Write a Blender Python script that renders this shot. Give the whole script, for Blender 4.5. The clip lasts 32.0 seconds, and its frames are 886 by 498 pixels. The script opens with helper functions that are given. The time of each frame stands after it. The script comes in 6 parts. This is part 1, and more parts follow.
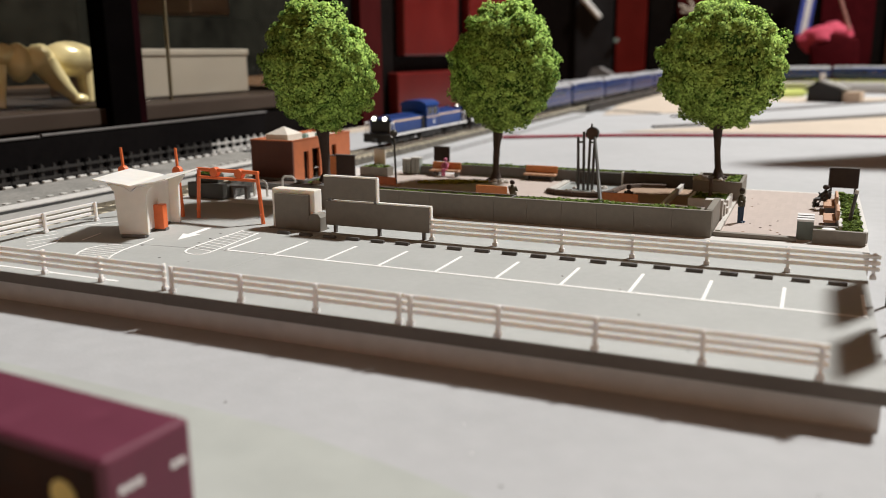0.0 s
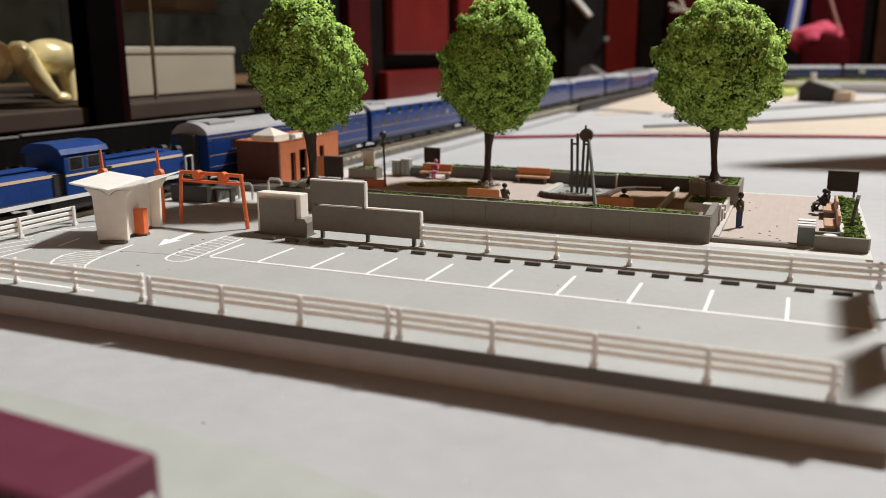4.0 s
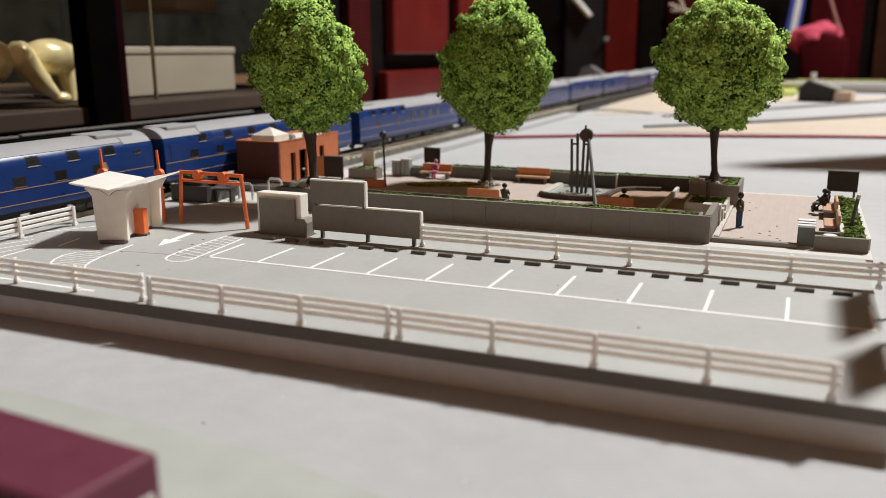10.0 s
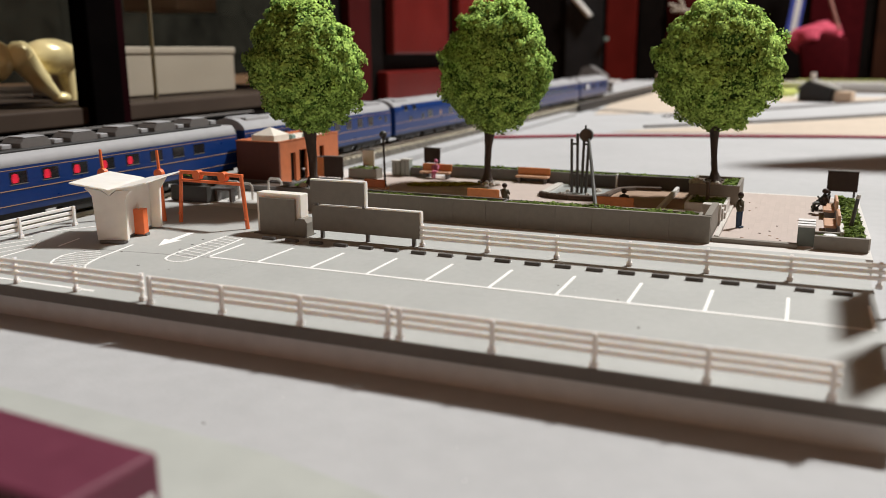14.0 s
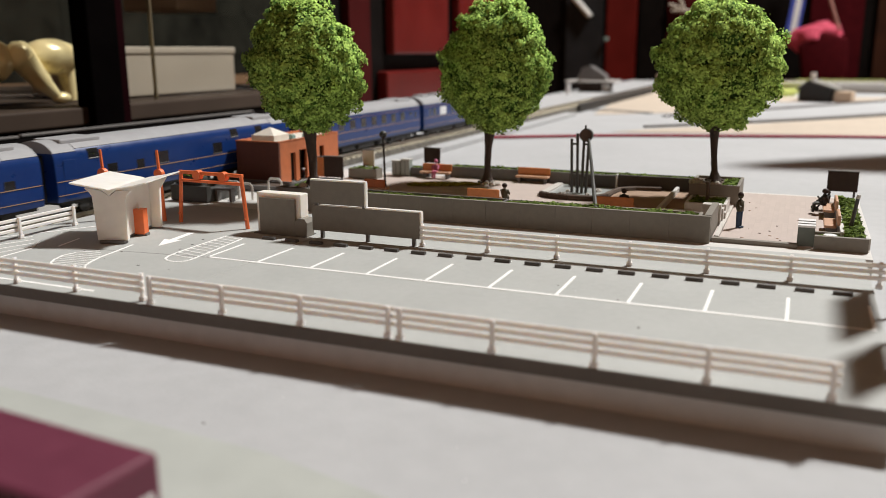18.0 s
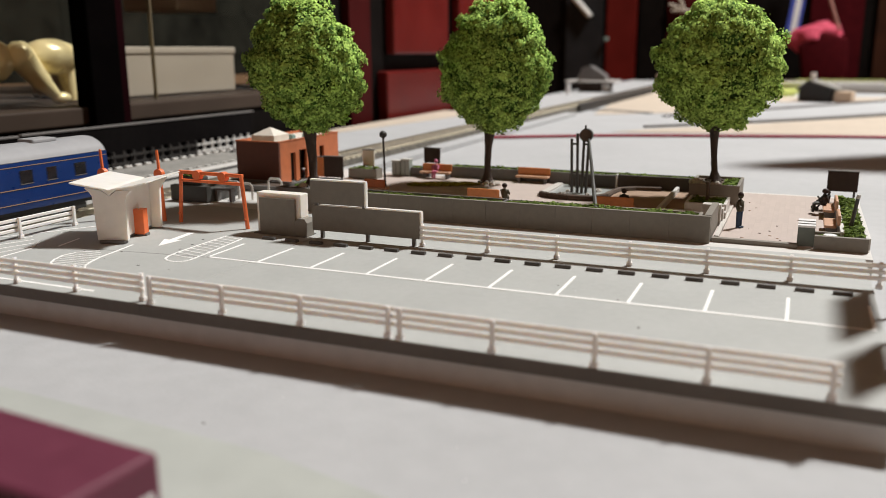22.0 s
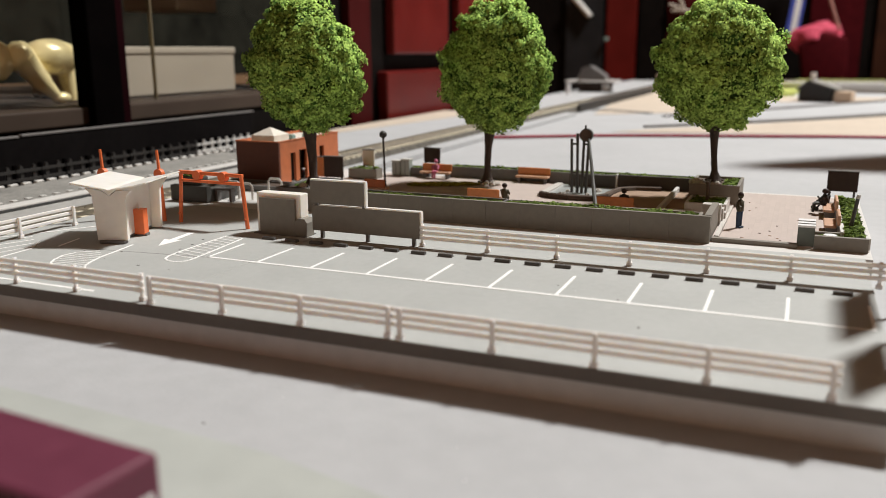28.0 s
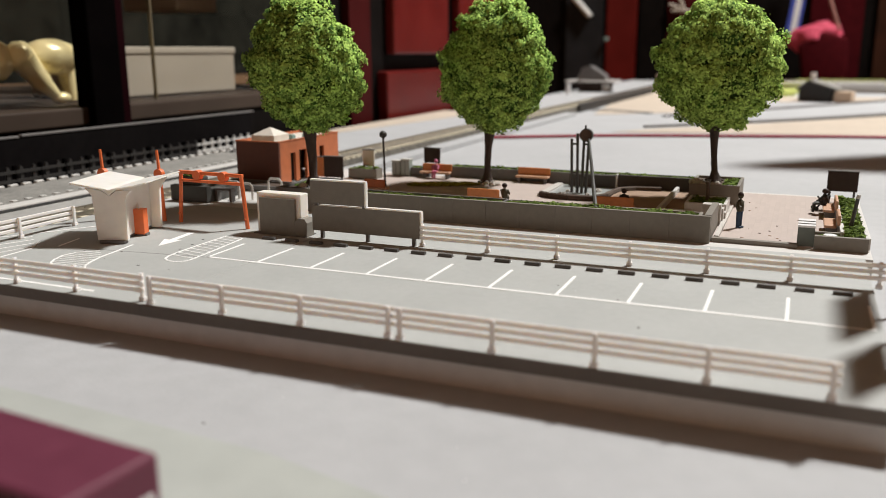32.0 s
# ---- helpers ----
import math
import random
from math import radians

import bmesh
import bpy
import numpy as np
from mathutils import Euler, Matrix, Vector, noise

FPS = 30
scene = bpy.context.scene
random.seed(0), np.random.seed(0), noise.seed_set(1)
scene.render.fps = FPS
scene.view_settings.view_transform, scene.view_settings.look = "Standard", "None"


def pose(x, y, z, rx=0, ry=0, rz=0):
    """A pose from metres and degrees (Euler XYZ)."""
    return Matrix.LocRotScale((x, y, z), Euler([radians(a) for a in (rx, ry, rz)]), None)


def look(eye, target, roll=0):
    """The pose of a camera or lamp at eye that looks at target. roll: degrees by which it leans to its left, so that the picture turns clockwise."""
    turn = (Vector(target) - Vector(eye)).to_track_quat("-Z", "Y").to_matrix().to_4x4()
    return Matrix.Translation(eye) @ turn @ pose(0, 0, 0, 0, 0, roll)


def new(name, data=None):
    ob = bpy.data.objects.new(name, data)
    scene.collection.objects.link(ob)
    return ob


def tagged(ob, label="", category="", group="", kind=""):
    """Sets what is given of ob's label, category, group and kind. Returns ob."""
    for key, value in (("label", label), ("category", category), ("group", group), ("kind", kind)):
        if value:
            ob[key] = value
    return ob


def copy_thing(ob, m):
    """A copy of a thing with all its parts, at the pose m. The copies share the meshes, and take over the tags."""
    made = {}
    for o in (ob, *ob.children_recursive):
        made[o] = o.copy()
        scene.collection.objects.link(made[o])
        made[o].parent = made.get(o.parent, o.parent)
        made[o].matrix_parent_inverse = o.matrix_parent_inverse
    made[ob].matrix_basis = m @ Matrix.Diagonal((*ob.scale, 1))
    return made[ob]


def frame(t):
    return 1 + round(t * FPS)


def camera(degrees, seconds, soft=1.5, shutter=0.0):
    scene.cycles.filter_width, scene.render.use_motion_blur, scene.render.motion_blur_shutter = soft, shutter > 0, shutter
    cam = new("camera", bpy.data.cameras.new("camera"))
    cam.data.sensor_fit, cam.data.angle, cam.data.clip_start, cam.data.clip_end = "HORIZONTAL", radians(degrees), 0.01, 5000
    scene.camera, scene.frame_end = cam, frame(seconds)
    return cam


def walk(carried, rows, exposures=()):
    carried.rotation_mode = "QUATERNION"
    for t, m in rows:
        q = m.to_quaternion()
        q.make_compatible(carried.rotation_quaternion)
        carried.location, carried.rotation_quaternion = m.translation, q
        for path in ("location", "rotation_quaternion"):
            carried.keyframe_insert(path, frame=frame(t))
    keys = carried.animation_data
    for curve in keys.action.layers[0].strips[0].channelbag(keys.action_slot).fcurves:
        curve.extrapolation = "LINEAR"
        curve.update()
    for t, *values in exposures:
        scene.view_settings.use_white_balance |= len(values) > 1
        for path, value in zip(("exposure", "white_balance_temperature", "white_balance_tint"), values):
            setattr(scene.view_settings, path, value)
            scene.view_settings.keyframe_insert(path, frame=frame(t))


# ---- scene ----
MM = 0.001


def eye_row(x, y, z, yaw, down, roll):
    """A camera pose from millimetres and degrees: yaw from +y towards +x, tilt downwards, roll."""
    a, p = radians(yaw), radians(down)
    eye = Vector((x, y, z)) * MM
    way = Vector((math.sin(a) * math.cos(p), math.cos(a) * math.cos(p), -math.sin(p)))
    return look(eye, eye + way, roll)


# the camera is set down on the table within the first three seconds and then stands still
cam = camera(55.63, 32.0, soft=0.6, shutter=0.3)
cam.data.dof.use_dof = True
cam.data.dof.focus_distance = 0.260
cam.data.dof.aperture_fstop = 17.0
REST = eye_row(199.4, -183.2, 55.6, -23.02, 13.29, -0.22)
walk(cam, [
    (0.0, eye_row(203.1, -191.0, 55.1, -23.74, 13.16, -0.39)),
    (0.5, eye_row(203.0, -191.3, 55.4, -24.87, 13.19, -0.36)),
    (1.0, eye_row(203.0, -191.4, 55.4, -25.51, 13.18, -0.33)),
    (1.5, eye_row(202.9, -190.9, 55.4, -25.14, 13.17, -0.30)),
    (2.0, eye_row(200.4, -184.8, 55.4, -24.26, 13.22, -0.25)),
    (2.5, eye_row(199.6, -183.2, 55.5, -23.47, 13.25, -0.22)),
    (3.0, eye_row(199.6, -183.1, 55.4, -23.14, 13.22, -0.21)),
    (3.4, REST), (32.0, REST)], exposures=[(0.0, 0.0), (32.0, 0.0)])

# ---- light: one ceiling lamp in a dim room ----
world = bpy.data.worlds.new("world")
scene.world = world
world.use_nodes = True
world.node_tree.nodes["Background"].inputs[0].default_value = (0.9, 0.95, 1.0, 1)
world.node_tree.nodes["Background"].inputs[1].default_value = 0.004
LAMP = Vector((1010, 1430, 2250)) * MM
lamp_data = bpy.data.lights.new("pendant_lamp", "AREA")
lamp_data.shape, lamp_data.size = "DISK", 0.3
lamp_data.energy = 131.0
lamp_data.color = (0.985, 0.98, 0.955)
lamp = new("pendant_lamp", lamp_data)
lamp.matrix_world = look(LAMP, Vector((100, 40, 0)) * MM)


# ---- materials ----
def mat(name, col, rough=0.6, metal=0.0, var=0.12, scale=400.0, bump=0.0, bump_scale=None, spec=0.5, rand=0.0, col2=None, emit=0.0, sss=0.0):
    """A surface with two scales of colour variation, fine relief and a little change from piece to piece."""
    m = bpy.data.materials.new(name)
    m.use_nodes = True
    nt = m.node_tree
    n, l = nt.nodes, nt.links
    bsdf = n["Principled BSDF"]
    bsdf.inputs["Roughness"].default_value = rough
    bsdf.inputs["Metallic"].default_value = metal
    bsdf.inputs["Specular IOR Level"].default_value = spec
    if sss:
        bsdf.inputs["Subsurface Weight"].default_value = sss
        bsdf.inputs["Subsurface Radius"].default_value = (1.0, 0.8, 0.62)
        bsdf.inputs["Subsurface Scale"].default_value = 0.0016
    tc = n.new("ShaderNodeTexCoord")
    big, small = n.new("ShaderNodeTexNoise"), n.new("ShaderNodeTexNoise")
    big.inputs["Scale"].default_value, small.inputs["Scale"].default_value = scale * 0.12, scale
    big.inputs["Detail"].default_value, small.inputs["Detail"].default_value = 3, 4
    l.new(tc.outputs["Object"], big.inputs["Vector"])
    l.new(tc.outputs["Object"], small.inputs["Vector"])
    add = n.new("ShaderNodeMath")
    add.operation = "ADD"
    l.new(big.outputs["Fac"], add.inputs[0])
    l.new(small.outputs["Fac"], add.inputs[1])
    ramp = n.new("ShaderNodeMapRange")
    ramp.inputs["From Min"].default_value, ramp.inputs["From Max"].default_value = 0.65, 1.35
    l.new(add.outputs[0], ramp.inputs["Value"])
    mix = n.new("ShaderNodeMix")
    mix.data_type = "RGBA"
    lo = [max(0.0, c * (1 - var)) for c in col] if col2 is None else col
    hi = [min(1.0, c * (1 + var)) for c in col] if col2 is None else col2
    mix.inputs["A"].default_value, mix.inputs["B"].default_value = (*lo, 1), (*hi, 1)
    l.new(ramp.outputs["Result"], mix.inputs["Factor"])
    out = mix.outputs["Result"]
    if rand:
        info = n.new("ShaderNodeObjectInfo")
        hsv = n.new("ShaderNodeHueSaturation")
        rr = n.new("ShaderNodeMapRange")
        rr.inputs["To Min"].default_value, rr.inputs["To Max"].default_value = 1 - rand, 1 + rand
        l.new(info.outputs["Random"], rr.inputs["Value"])
        l.new(rr.outputs["Result"], hsv.inputs["Value"])
        l.new(out, hsv.inputs["Color"])
        out = hsv.outputs["Color"]
    l.new(out, bsdf.inputs["Base Color"])
    rg = n.new("ShaderNodeMapRange")
    rg.inputs["To Min"].default_value, rg.inputs["To Max"].default_value = max(0.02, rough - 0.08), min(1.0, rough + 0.08)
    l.new(small.outputs["Fac"], rg.inputs["Value"])
    l.new(rg.outputs["Result"], bsdf.inputs["Roughness"])
    if bump:
        bp = n.new("ShaderNodeBump")
        bp.inputs["Strength"].default_value = bump
        bp.inputs["Distance"].default_value = 0.0004
        src = small
        if bump_scale:
            src = n.new("ShaderNodeTexNoise")
            src.inputs["Scale"].default_value, src.inputs["Detail"].default_value = bump_scale, 5
            l.new(tc.outputs["Object"], src.inputs["Vector"])
        l.new(src.outputs["Fac"], bp.inputs["Height"])
        l.new(bp.outputs["Normal"], bsdf.inputs["Normal"])
    if emit:
        bsdf.inputs["Emission Color"].default_value = (*col, 1)
        bsdf.inputs["Emission Strength"].default_value = emit
    return m


def leaf_mat(name, dark, light, scale, through_light=0.2):
    """Crumbled foam foliage: green and yellow-green flakes, each flake of its own tone."""
    m = bpy.data.materials.new(name)
    m.use_nodes = True
    n, l = m.node_tree.nodes, m.node_tree.links
    bsdf = n["Principled BSDF"]
    bsdf.inputs["Roughness"].default_value = 0.85
    bsdf.inputs["Specular IOR Level"].default_value = 0.15
    geo = n.new("ShaderNodeNewGeometry")
    tc = n.new("ShaderNodeTexCoord")
    no = n.new("ShaderNodeTexNoise")
    no.inputs["Scale"].default_value, no.inputs["Detail"].default_value = scale, 3
    l.new(tc.outputs["Object"], no.inputs["Vector"])
    add = n.new("ShaderNodeMath")
    add.operation = "MULTIPLY_ADD"
    add.inputs[1].default_value = 0.75
    l.new(geo.outputs["Random Per Island"], add.inputs[0])
    l.new(no.outputs["Fac"], add.inputs[2])
    mr = n.new("ShaderNodeMapRange")
    mr.inputs["From Min"].default_value, mr.inputs["From Max"].default_value = 0.4, 1.25
    l.new(add.outputs[0], mr.inputs["Value"])
    mix = n.new("ShaderNodeMix")
    mix.data_type = "RGBA"
    mix.inputs["A"].default_value, mix.inputs["B"].default_value = (*dark, 1), (*light, 1)
    l.new(mr.outputs["Result"], mix.inputs["Factor"])
    l.new(mix.outputs["Result"], bsdf.inputs["Base Color"])
    tr = n.new("ShaderNodeBsdfTranslucent")
    l.new(mix.outputs["Result"], tr.inputs["Color"])
    ms = n.new("ShaderNodeMixShader")
    ms.inputs[0].default_value = through_light
    l.new(bsdf.outputs[0], ms.inputs[1])
    l.new(tr.outputs[0], ms.inputs[2])
    l.new(ms.outputs[0], n["Material Output"].inputs["Surface"])
    return m


def glass_mat(name, tint=(0.96, 0.96, 0.95)):
    """Thin clear glass: mostly see-through, with a faint gloss."""
    m = bpy.data.materials.new(name)
    m.use_nodes = True
    n, l = m.node_tree.nodes, m.node_tree.links
    tr, gl, ms = n.new("ShaderNodeBsdfTransparent"), n.new("ShaderNodeBsdfGlossy"), n.new("ShaderNodeMixShader")
    tr.inputs["Color"].default_value = (*tint, 1)
    gl.inputs["Roughness"].default_value = 0.04
    ms.inputs[0].default_value = 0.015
    l.new(tr.outputs[0], ms.inputs[1])
    l.new(gl.outputs[0], ms.inputs[2])
    l.new(ms.outputs[0], n["Material Output"].inputs["Surface"])
    return m


M_PAPER = mat("white_board", (0.418, 0.421, 0.427), 0.75, var=0.07, scale=170, bump=0.15, bump_scale=900)
M_CARD = mat("tan_board", (0.51, 0.43, 0.345), 0.8, var=0.10, scale=120, bump=0.2, bump_scale=1200)
M_GREENISH = mat("pale_green_board", (0.40, 0.415, 0.385), 0.8, var=0.09, scale=100)
M_ASPHALT = mat("grey_lot_plastic", (0.402, 0.408, 0.392), 0.7, var=0.07, scale=500, bump=0.25, bump_scale=3500)
M_BROWNBOX = mat("brown_card", (0.30, 0.22, 0.155), 0.7, var=0.2, scale=30)
M_EDGE_GREY = mat("grey_board_edge", (0.17, 0.16, 0.15), 0.7, var=0.15, scale=200)
M_BLOCK = mat("grey_block", (0.60, 0.59, 0.575), 0.7, var=0.08, scale=300, bump=0.2)
M_MARK = mat("white_road_marking", (0.92, 0.91, 0.89), 0.6, var=0.06, scale=900)
M_WHITE = mat("ivory_white_plastic", (0.84, 0.79, 0.73), 0.45, var=0.05, scale=300, bump=0.12, bump_scale=2500, sss=0.5)
M_FENCE = mat("cream_fence_plastic", (0.88, 0.835, 0.80), 0.42, var=0.05, scale=500, rand=0.04, sss=0.3)
M_ORANGE = mat("orange_plastic", (0.80, 0.17, 0.05), 0.42, var=0.10, scale=500, bump=0.1)
M_GREY = mat("grey_moulded_plastic", (0.207, 0.186, 0.156), 0.6, var=0.10, scale=500, bump=0.25, bump_scale=3000)
M_GREY_D = mat("dark_grey_plastic", (0.15, 0.145, 0.14), 0.6, var=0.15, scale=500, bump=0.25, bump_scale=3000)
M_LGREY = mat("light_grey_plastic", (0.60, 0.58, 0.55), 0.6, var=0.08, scale=500, bump=0.2, bump_scale=3000)
M_EDGING = mat("brown_grey_edging", (0.135, 0.118, 0.102), 0.65, var=0.12, scale=500, bump=0.2)
M_STOP = mat("charcoal_wheel_stop", (0.09, 0.085, 0.08), 0.6, var=0.2, scale=900, rand=0.15)
M_PAVE = mat("pink_paving_plastic", (0.47, 0.39, 0.35), 0.7, var=0.06, scale=500, bump=0.15, rand=0.035)
M_SOIL = mat("brown_soil_plastic", (0.085, 0.056, 0.040), 0.85, var=0.3, scale=700, bump=0.6, bump_scale=2000)
M_SAND = mat("brown_sand", (0.33, 0.22, 0.15), 0.85, var=0.12, scale=700, bump=0.4, bump_scale=2500)
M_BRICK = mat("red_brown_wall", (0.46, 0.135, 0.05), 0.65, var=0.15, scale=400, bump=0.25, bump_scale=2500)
# Darker red-brown: shade on the side turned from the lamp, put into colour.
M_BRICK_SHADE = mat("red_brown_wall_shaded", (0.115, 0.037, 0.022), 0.65, var=0.15, scale=400, bump=0.25, bump_scale=2500)
M_TEAL = mat("grey_green_unit", (0.20, 0.29, 0.26), 0.6, var=0.15, scale=500)
M_ROOF = mat("cream_roof", (0.70, 0.64, 0.56), 0.6, var=0.08, scale=400, bump=0.15)
M_BASIN = mat("dark_basin_wall", (0.060, 0.050, 0.042), 0.7, var=0.2, scale=500, bump=0.3)
M_BENCH = mat("orange_brown_bench", (0.60, 0.23, 0.08), 0.5, var=0.12, scale=700, bump=0.15, rand=0.1)
M_BENCH_L = mat("pale_wood_bench", (0.56, 0.33, 0.21), 0.5, var=0.1, scale=700, rand=0.08)
M_BOARD = mat("black_brown_board", (0.045, 0.030, 0.024), 0.6, var=0.2, scale=500, spec=0.2)
M_JEANS = mat("blue_trousers", (0.022, 0.05, 0.10), 0.7, var=0.2, scale=900)
M_POLE = mat("dark_pole_plastic", (0.060, 0.058, 0.052), 0.5, var=0.15, scale=500)
M_TRUNK = mat("dark_brown_trunk", (0.055, 0.036, 0.028), 0.75, var=0.3, scale=700, bump=0.8, bump_scale=1200)
M_ROCK = mat("pale_rock", (0.50, 0.46, 0.42), 0.85, var=0.2, scale=900, bump=0.6)
M_MOSS = leaf_mat("yellow_green_turf", (0.26, 0.25, 0.04), (0.62, 0.56, 0.10), 900)
M_HEDGE = leaf_mat("hedge_foam", (0.035, 0.065, 0.014), (0.24, 0.33, 0.07), 700)
# One green at three brightness steps; each crown's brightness is put into the colour.
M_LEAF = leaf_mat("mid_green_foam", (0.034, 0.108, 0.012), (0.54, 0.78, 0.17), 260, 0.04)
M_LEAF_B = leaf_mat("brighter_green_foam", (0.038, 0.122, 0.013), (0.58, 0.84, 0.19), 260, 0.04)
M_LEAF_C = leaf_mat("brightest_green_foam", (0.044, 0.132, 0.014), (0.66, 0.92, 0.21), 260, 0.04)
M_CORE = mat("foliage_core", (0.045, 0.110, 0.014), 0.9, var=0.4, scale=500, bump=0.8, bump_scale=800)
M_STONE_SLAB = mat("pale_stone_edge", (0.50, 0.47, 0.43), 0.65, var=0.08, scale=600, bump=0.2)
M_WATER = mat("pale_pond_plastic", (0.45, 0.47, 0.46), 0.15, var=0.1, scale=500)
M_PALEBOX = mat("pale_grey_green_box", (0.34, 0.37, 0.35), 0.5, var=0.1, scale=500)
M_GREENBOX = mat("grey_green_box", (0.13, 0.15, 0.13), 0.5, var=0.12, scale=500)
M_BLUE = mat("train_blue", (0.0055, 0.030, 0.142), 0.30, var=0.12, scale=200)
M_LOCO = mat("loco_blue", (0.006, 0.042, 0.20), 0.38, var=0.12, scale=300)
M_SILVER = mat("silver_roof", (0.315, 0.315, 0.325), 0.6, spec=0.25, var=0.08, scale=250)
M_BRASS = mat("dull_brass_edge", (0.20, 0.16, 0.10), 0.45, metal=0.5, var=0.15, scale=60)
M_GOLD = mat("gold_stripe", (0.42, 0.26, 0.16), 0.4, metal=0.2, var=0.1, scale=900)
M_UNDER = mat("black_underframe", (0.022, 0.021, 0.020), 0.6, var=0.3, scale=600, bump=0.3)
M_WHEEL = mat("blackened_wheel", (0.06, 0.055, 0.05), 0.35, metal=0.7, var=0.2, scale=900)
M_WINDOW = mat("dark_window", (0.018, 0.018, 0.020), 0.12, var=0.3, scale=900, rand=0.3)
M_REDLAMP = mat("red_window", (0.70, 0.02, 0.05), 0.3, emit=0.22)
M_WHITEPAINT = mat("white_paint", (0.80, 0.80, 0.80), 0.45, var=0.05, scale=600)
M_LIGHT = mat("headlight", (1.0, 0.94, 0.80), 0.3, emit=9.0)
M_BALLAST = mat("grey_ballast", (0.05, 0.045, 0.038), 0.85, scale=1800, col2=(0.19, 0.17, 0.14), bump=0.35, bump_scale=1500)
M_RAIL = mat("nickel_rail", (0.52, 0.48, 0.42), 0.3, metal=0.9, var=0.1, scale=600)
M_SLEEPER = mat("pale_sleeper", (0.56, 0.51, 0.39), 0.75, var=0.15, scale=700, rand=0.1)
M_VIADUCT = mat("black_viaduct_plastic", (0.007, 0.006, 0.006), 0.7, var=0.3, scale=300, bump=0.2, spec=0.02)
M_DARKWALL = mat("dark_grey_wall", (0.055, 0.050, 0.046), 0.8, var=0.2, scale=200, spec=0.1)
M_LEDGE = mat("dull_grey_ledge", (0.14, 0.13, 0.125), 0.5, var=0.12, scale=300)
M_FENCE_W = mat("pale_picket_plastic", (0.46, 0.45, 0.43), 0.6, var=0.12, scale=500, rand=0.15)
M_WALKWAY = mat("light_grey_concrete", (0.36, 0.35, 0.33), 0.8, var=0.14, scale=300, bump=0.3)
M_CONCRETE = mat("rough_grey_concrete", (0.24, 0.23, 0.21), 0.85, var=0.35, scale=500, bump=0.6, bump_scale=900)
M_FENCE_D = mat("brown_picket_plastic", (0.016, 0.013, 0.011), 0.7, var=0.2, scale=500, rand=0.12)
M_BLACKWOOD = mat("black_lacquer_wood", (0.0075, 0.006, 0.0055), 0.5, var=0.3, scale=60, spec=0.03)
M_JET = mat("jet_black_lacquer", (0.0025, 0.002, 0.002), 0.6, var=0.3, scale=60, spec=0.0)
M_EDGERED = mat("black_red_lacquer", (0.012, 0.003, 0.004), 0.6, var=0.2, scale=40, spec=0.0)
M_DARKRED = mat("dark_red_lacquer", (0.050, 0.006, 0.006), 0.5, var=0.2, scale=40, spec=0.05)
M_RED = mat("red_lacquer", (0.118, 0.010, 0.008), 0.32, var=0.25, scale=18, spec=0.25)
M_CABIN = mat("grey_cabinet_lining", (0.021, 0.020, 0.0155), 0.8, var=0.6, scale=55, spec=0.03)
M_SHELF = mat("grey_brown_shelf", (0.058, 0.041, 0.031), 0.6, spec=0.12, var=0.15, scale=30)
M_CABIN_W = mat("pale_grey_panel", (0.43, 0.375, 0.305), 0.6, var=0.08, scale=30)
M_GOLDFIG = mat("polished_gold", (1.0, 0.82, 0.44), 0.25, metal=0.15, var=0.06, scale=40)
M_WALL = mat("room_wall_paint", (0.30, 0.175, 0.095), 0.85, var=0.06, scale=8)
M_CEIL = mat("ceiling_paint", (0.32, 0.215, 0.145), 0.9, var=0.04, scale=8)
M_FLOOR = mat("floor_wood", (0.20, 0.12, 0.07), 0.5, var=0.2, scale=12)
M_BURGUNDY = mat("burgundy_card", (0.125, 0.021, 0.045), 0.55, var=0.10, scale=250, bump=0.15, bump_scale=1500)
M_DKBROWN = mat("dark_brown_print", (0.035, 0.012, 0.006), 0.6, spec=0.1, var=0.5, scale=200)
M_YELLOW = mat("yellow_print", (0.70, 0.50, 0.14), 0.5, var=0.2, scale=300)
M_WIRE = mat("red_wire", (0.33, 0.014, 0.038), 0.4, var=0.1, scale=300)
M_BLACKROOF = mat("charcoal_hut_wall", (0.022, 0.020, 0.019), 0.6, var=0.2, scale=300)
M_TAN = mat("cream_hut_wall", (0.72, 0.55, 0.40), 0.6, var=0.1, scale=300)
M_LAWN = mat("bright_lawn", (0.42, 0.46, 0.12), 0.9, var=0.3, scale=300, bump=0.5)
M_CHARCOAL = mat("charcoal_panel", (0.020, 0.019, 0.020), 0.6, var=0.3, scale=20, spec=0.1)
M_HANDLE = mat("dull_pink_cord", (0.36, 0.17, 0.14), 0.8, var=0.15, scale=60)
M_PINK = mat("pink_fabric", (0.58, 0.065, 0.12), 0.8, var=0.15, scale=60)
M_MAROON = mat("maroon_fabric", (0.055, 0.005, 0.007), 0.9, var=0.3, scale=60, spec=0.03)
M_BLUECLOTH = mat("blue_strap", (0.05, 0.08, 0.42), 0.7, var=0.2, scale=60)
M_OLIVE = mat("olive_coat", (0.060, 0.052, 0.026), 0.7, var=0.2, scale=900)
M_DOLL_A = mat("magenta_figure", (0.60, 0.16, 0.28), 0.6, var=0.25, scale=900)
M_DOLL_B = mat("black_figure", (0.03, 0.028, 0.026), 0.6, var=0.3, scale=900)
M_GLASS = glass_mat("cabinet_glass")


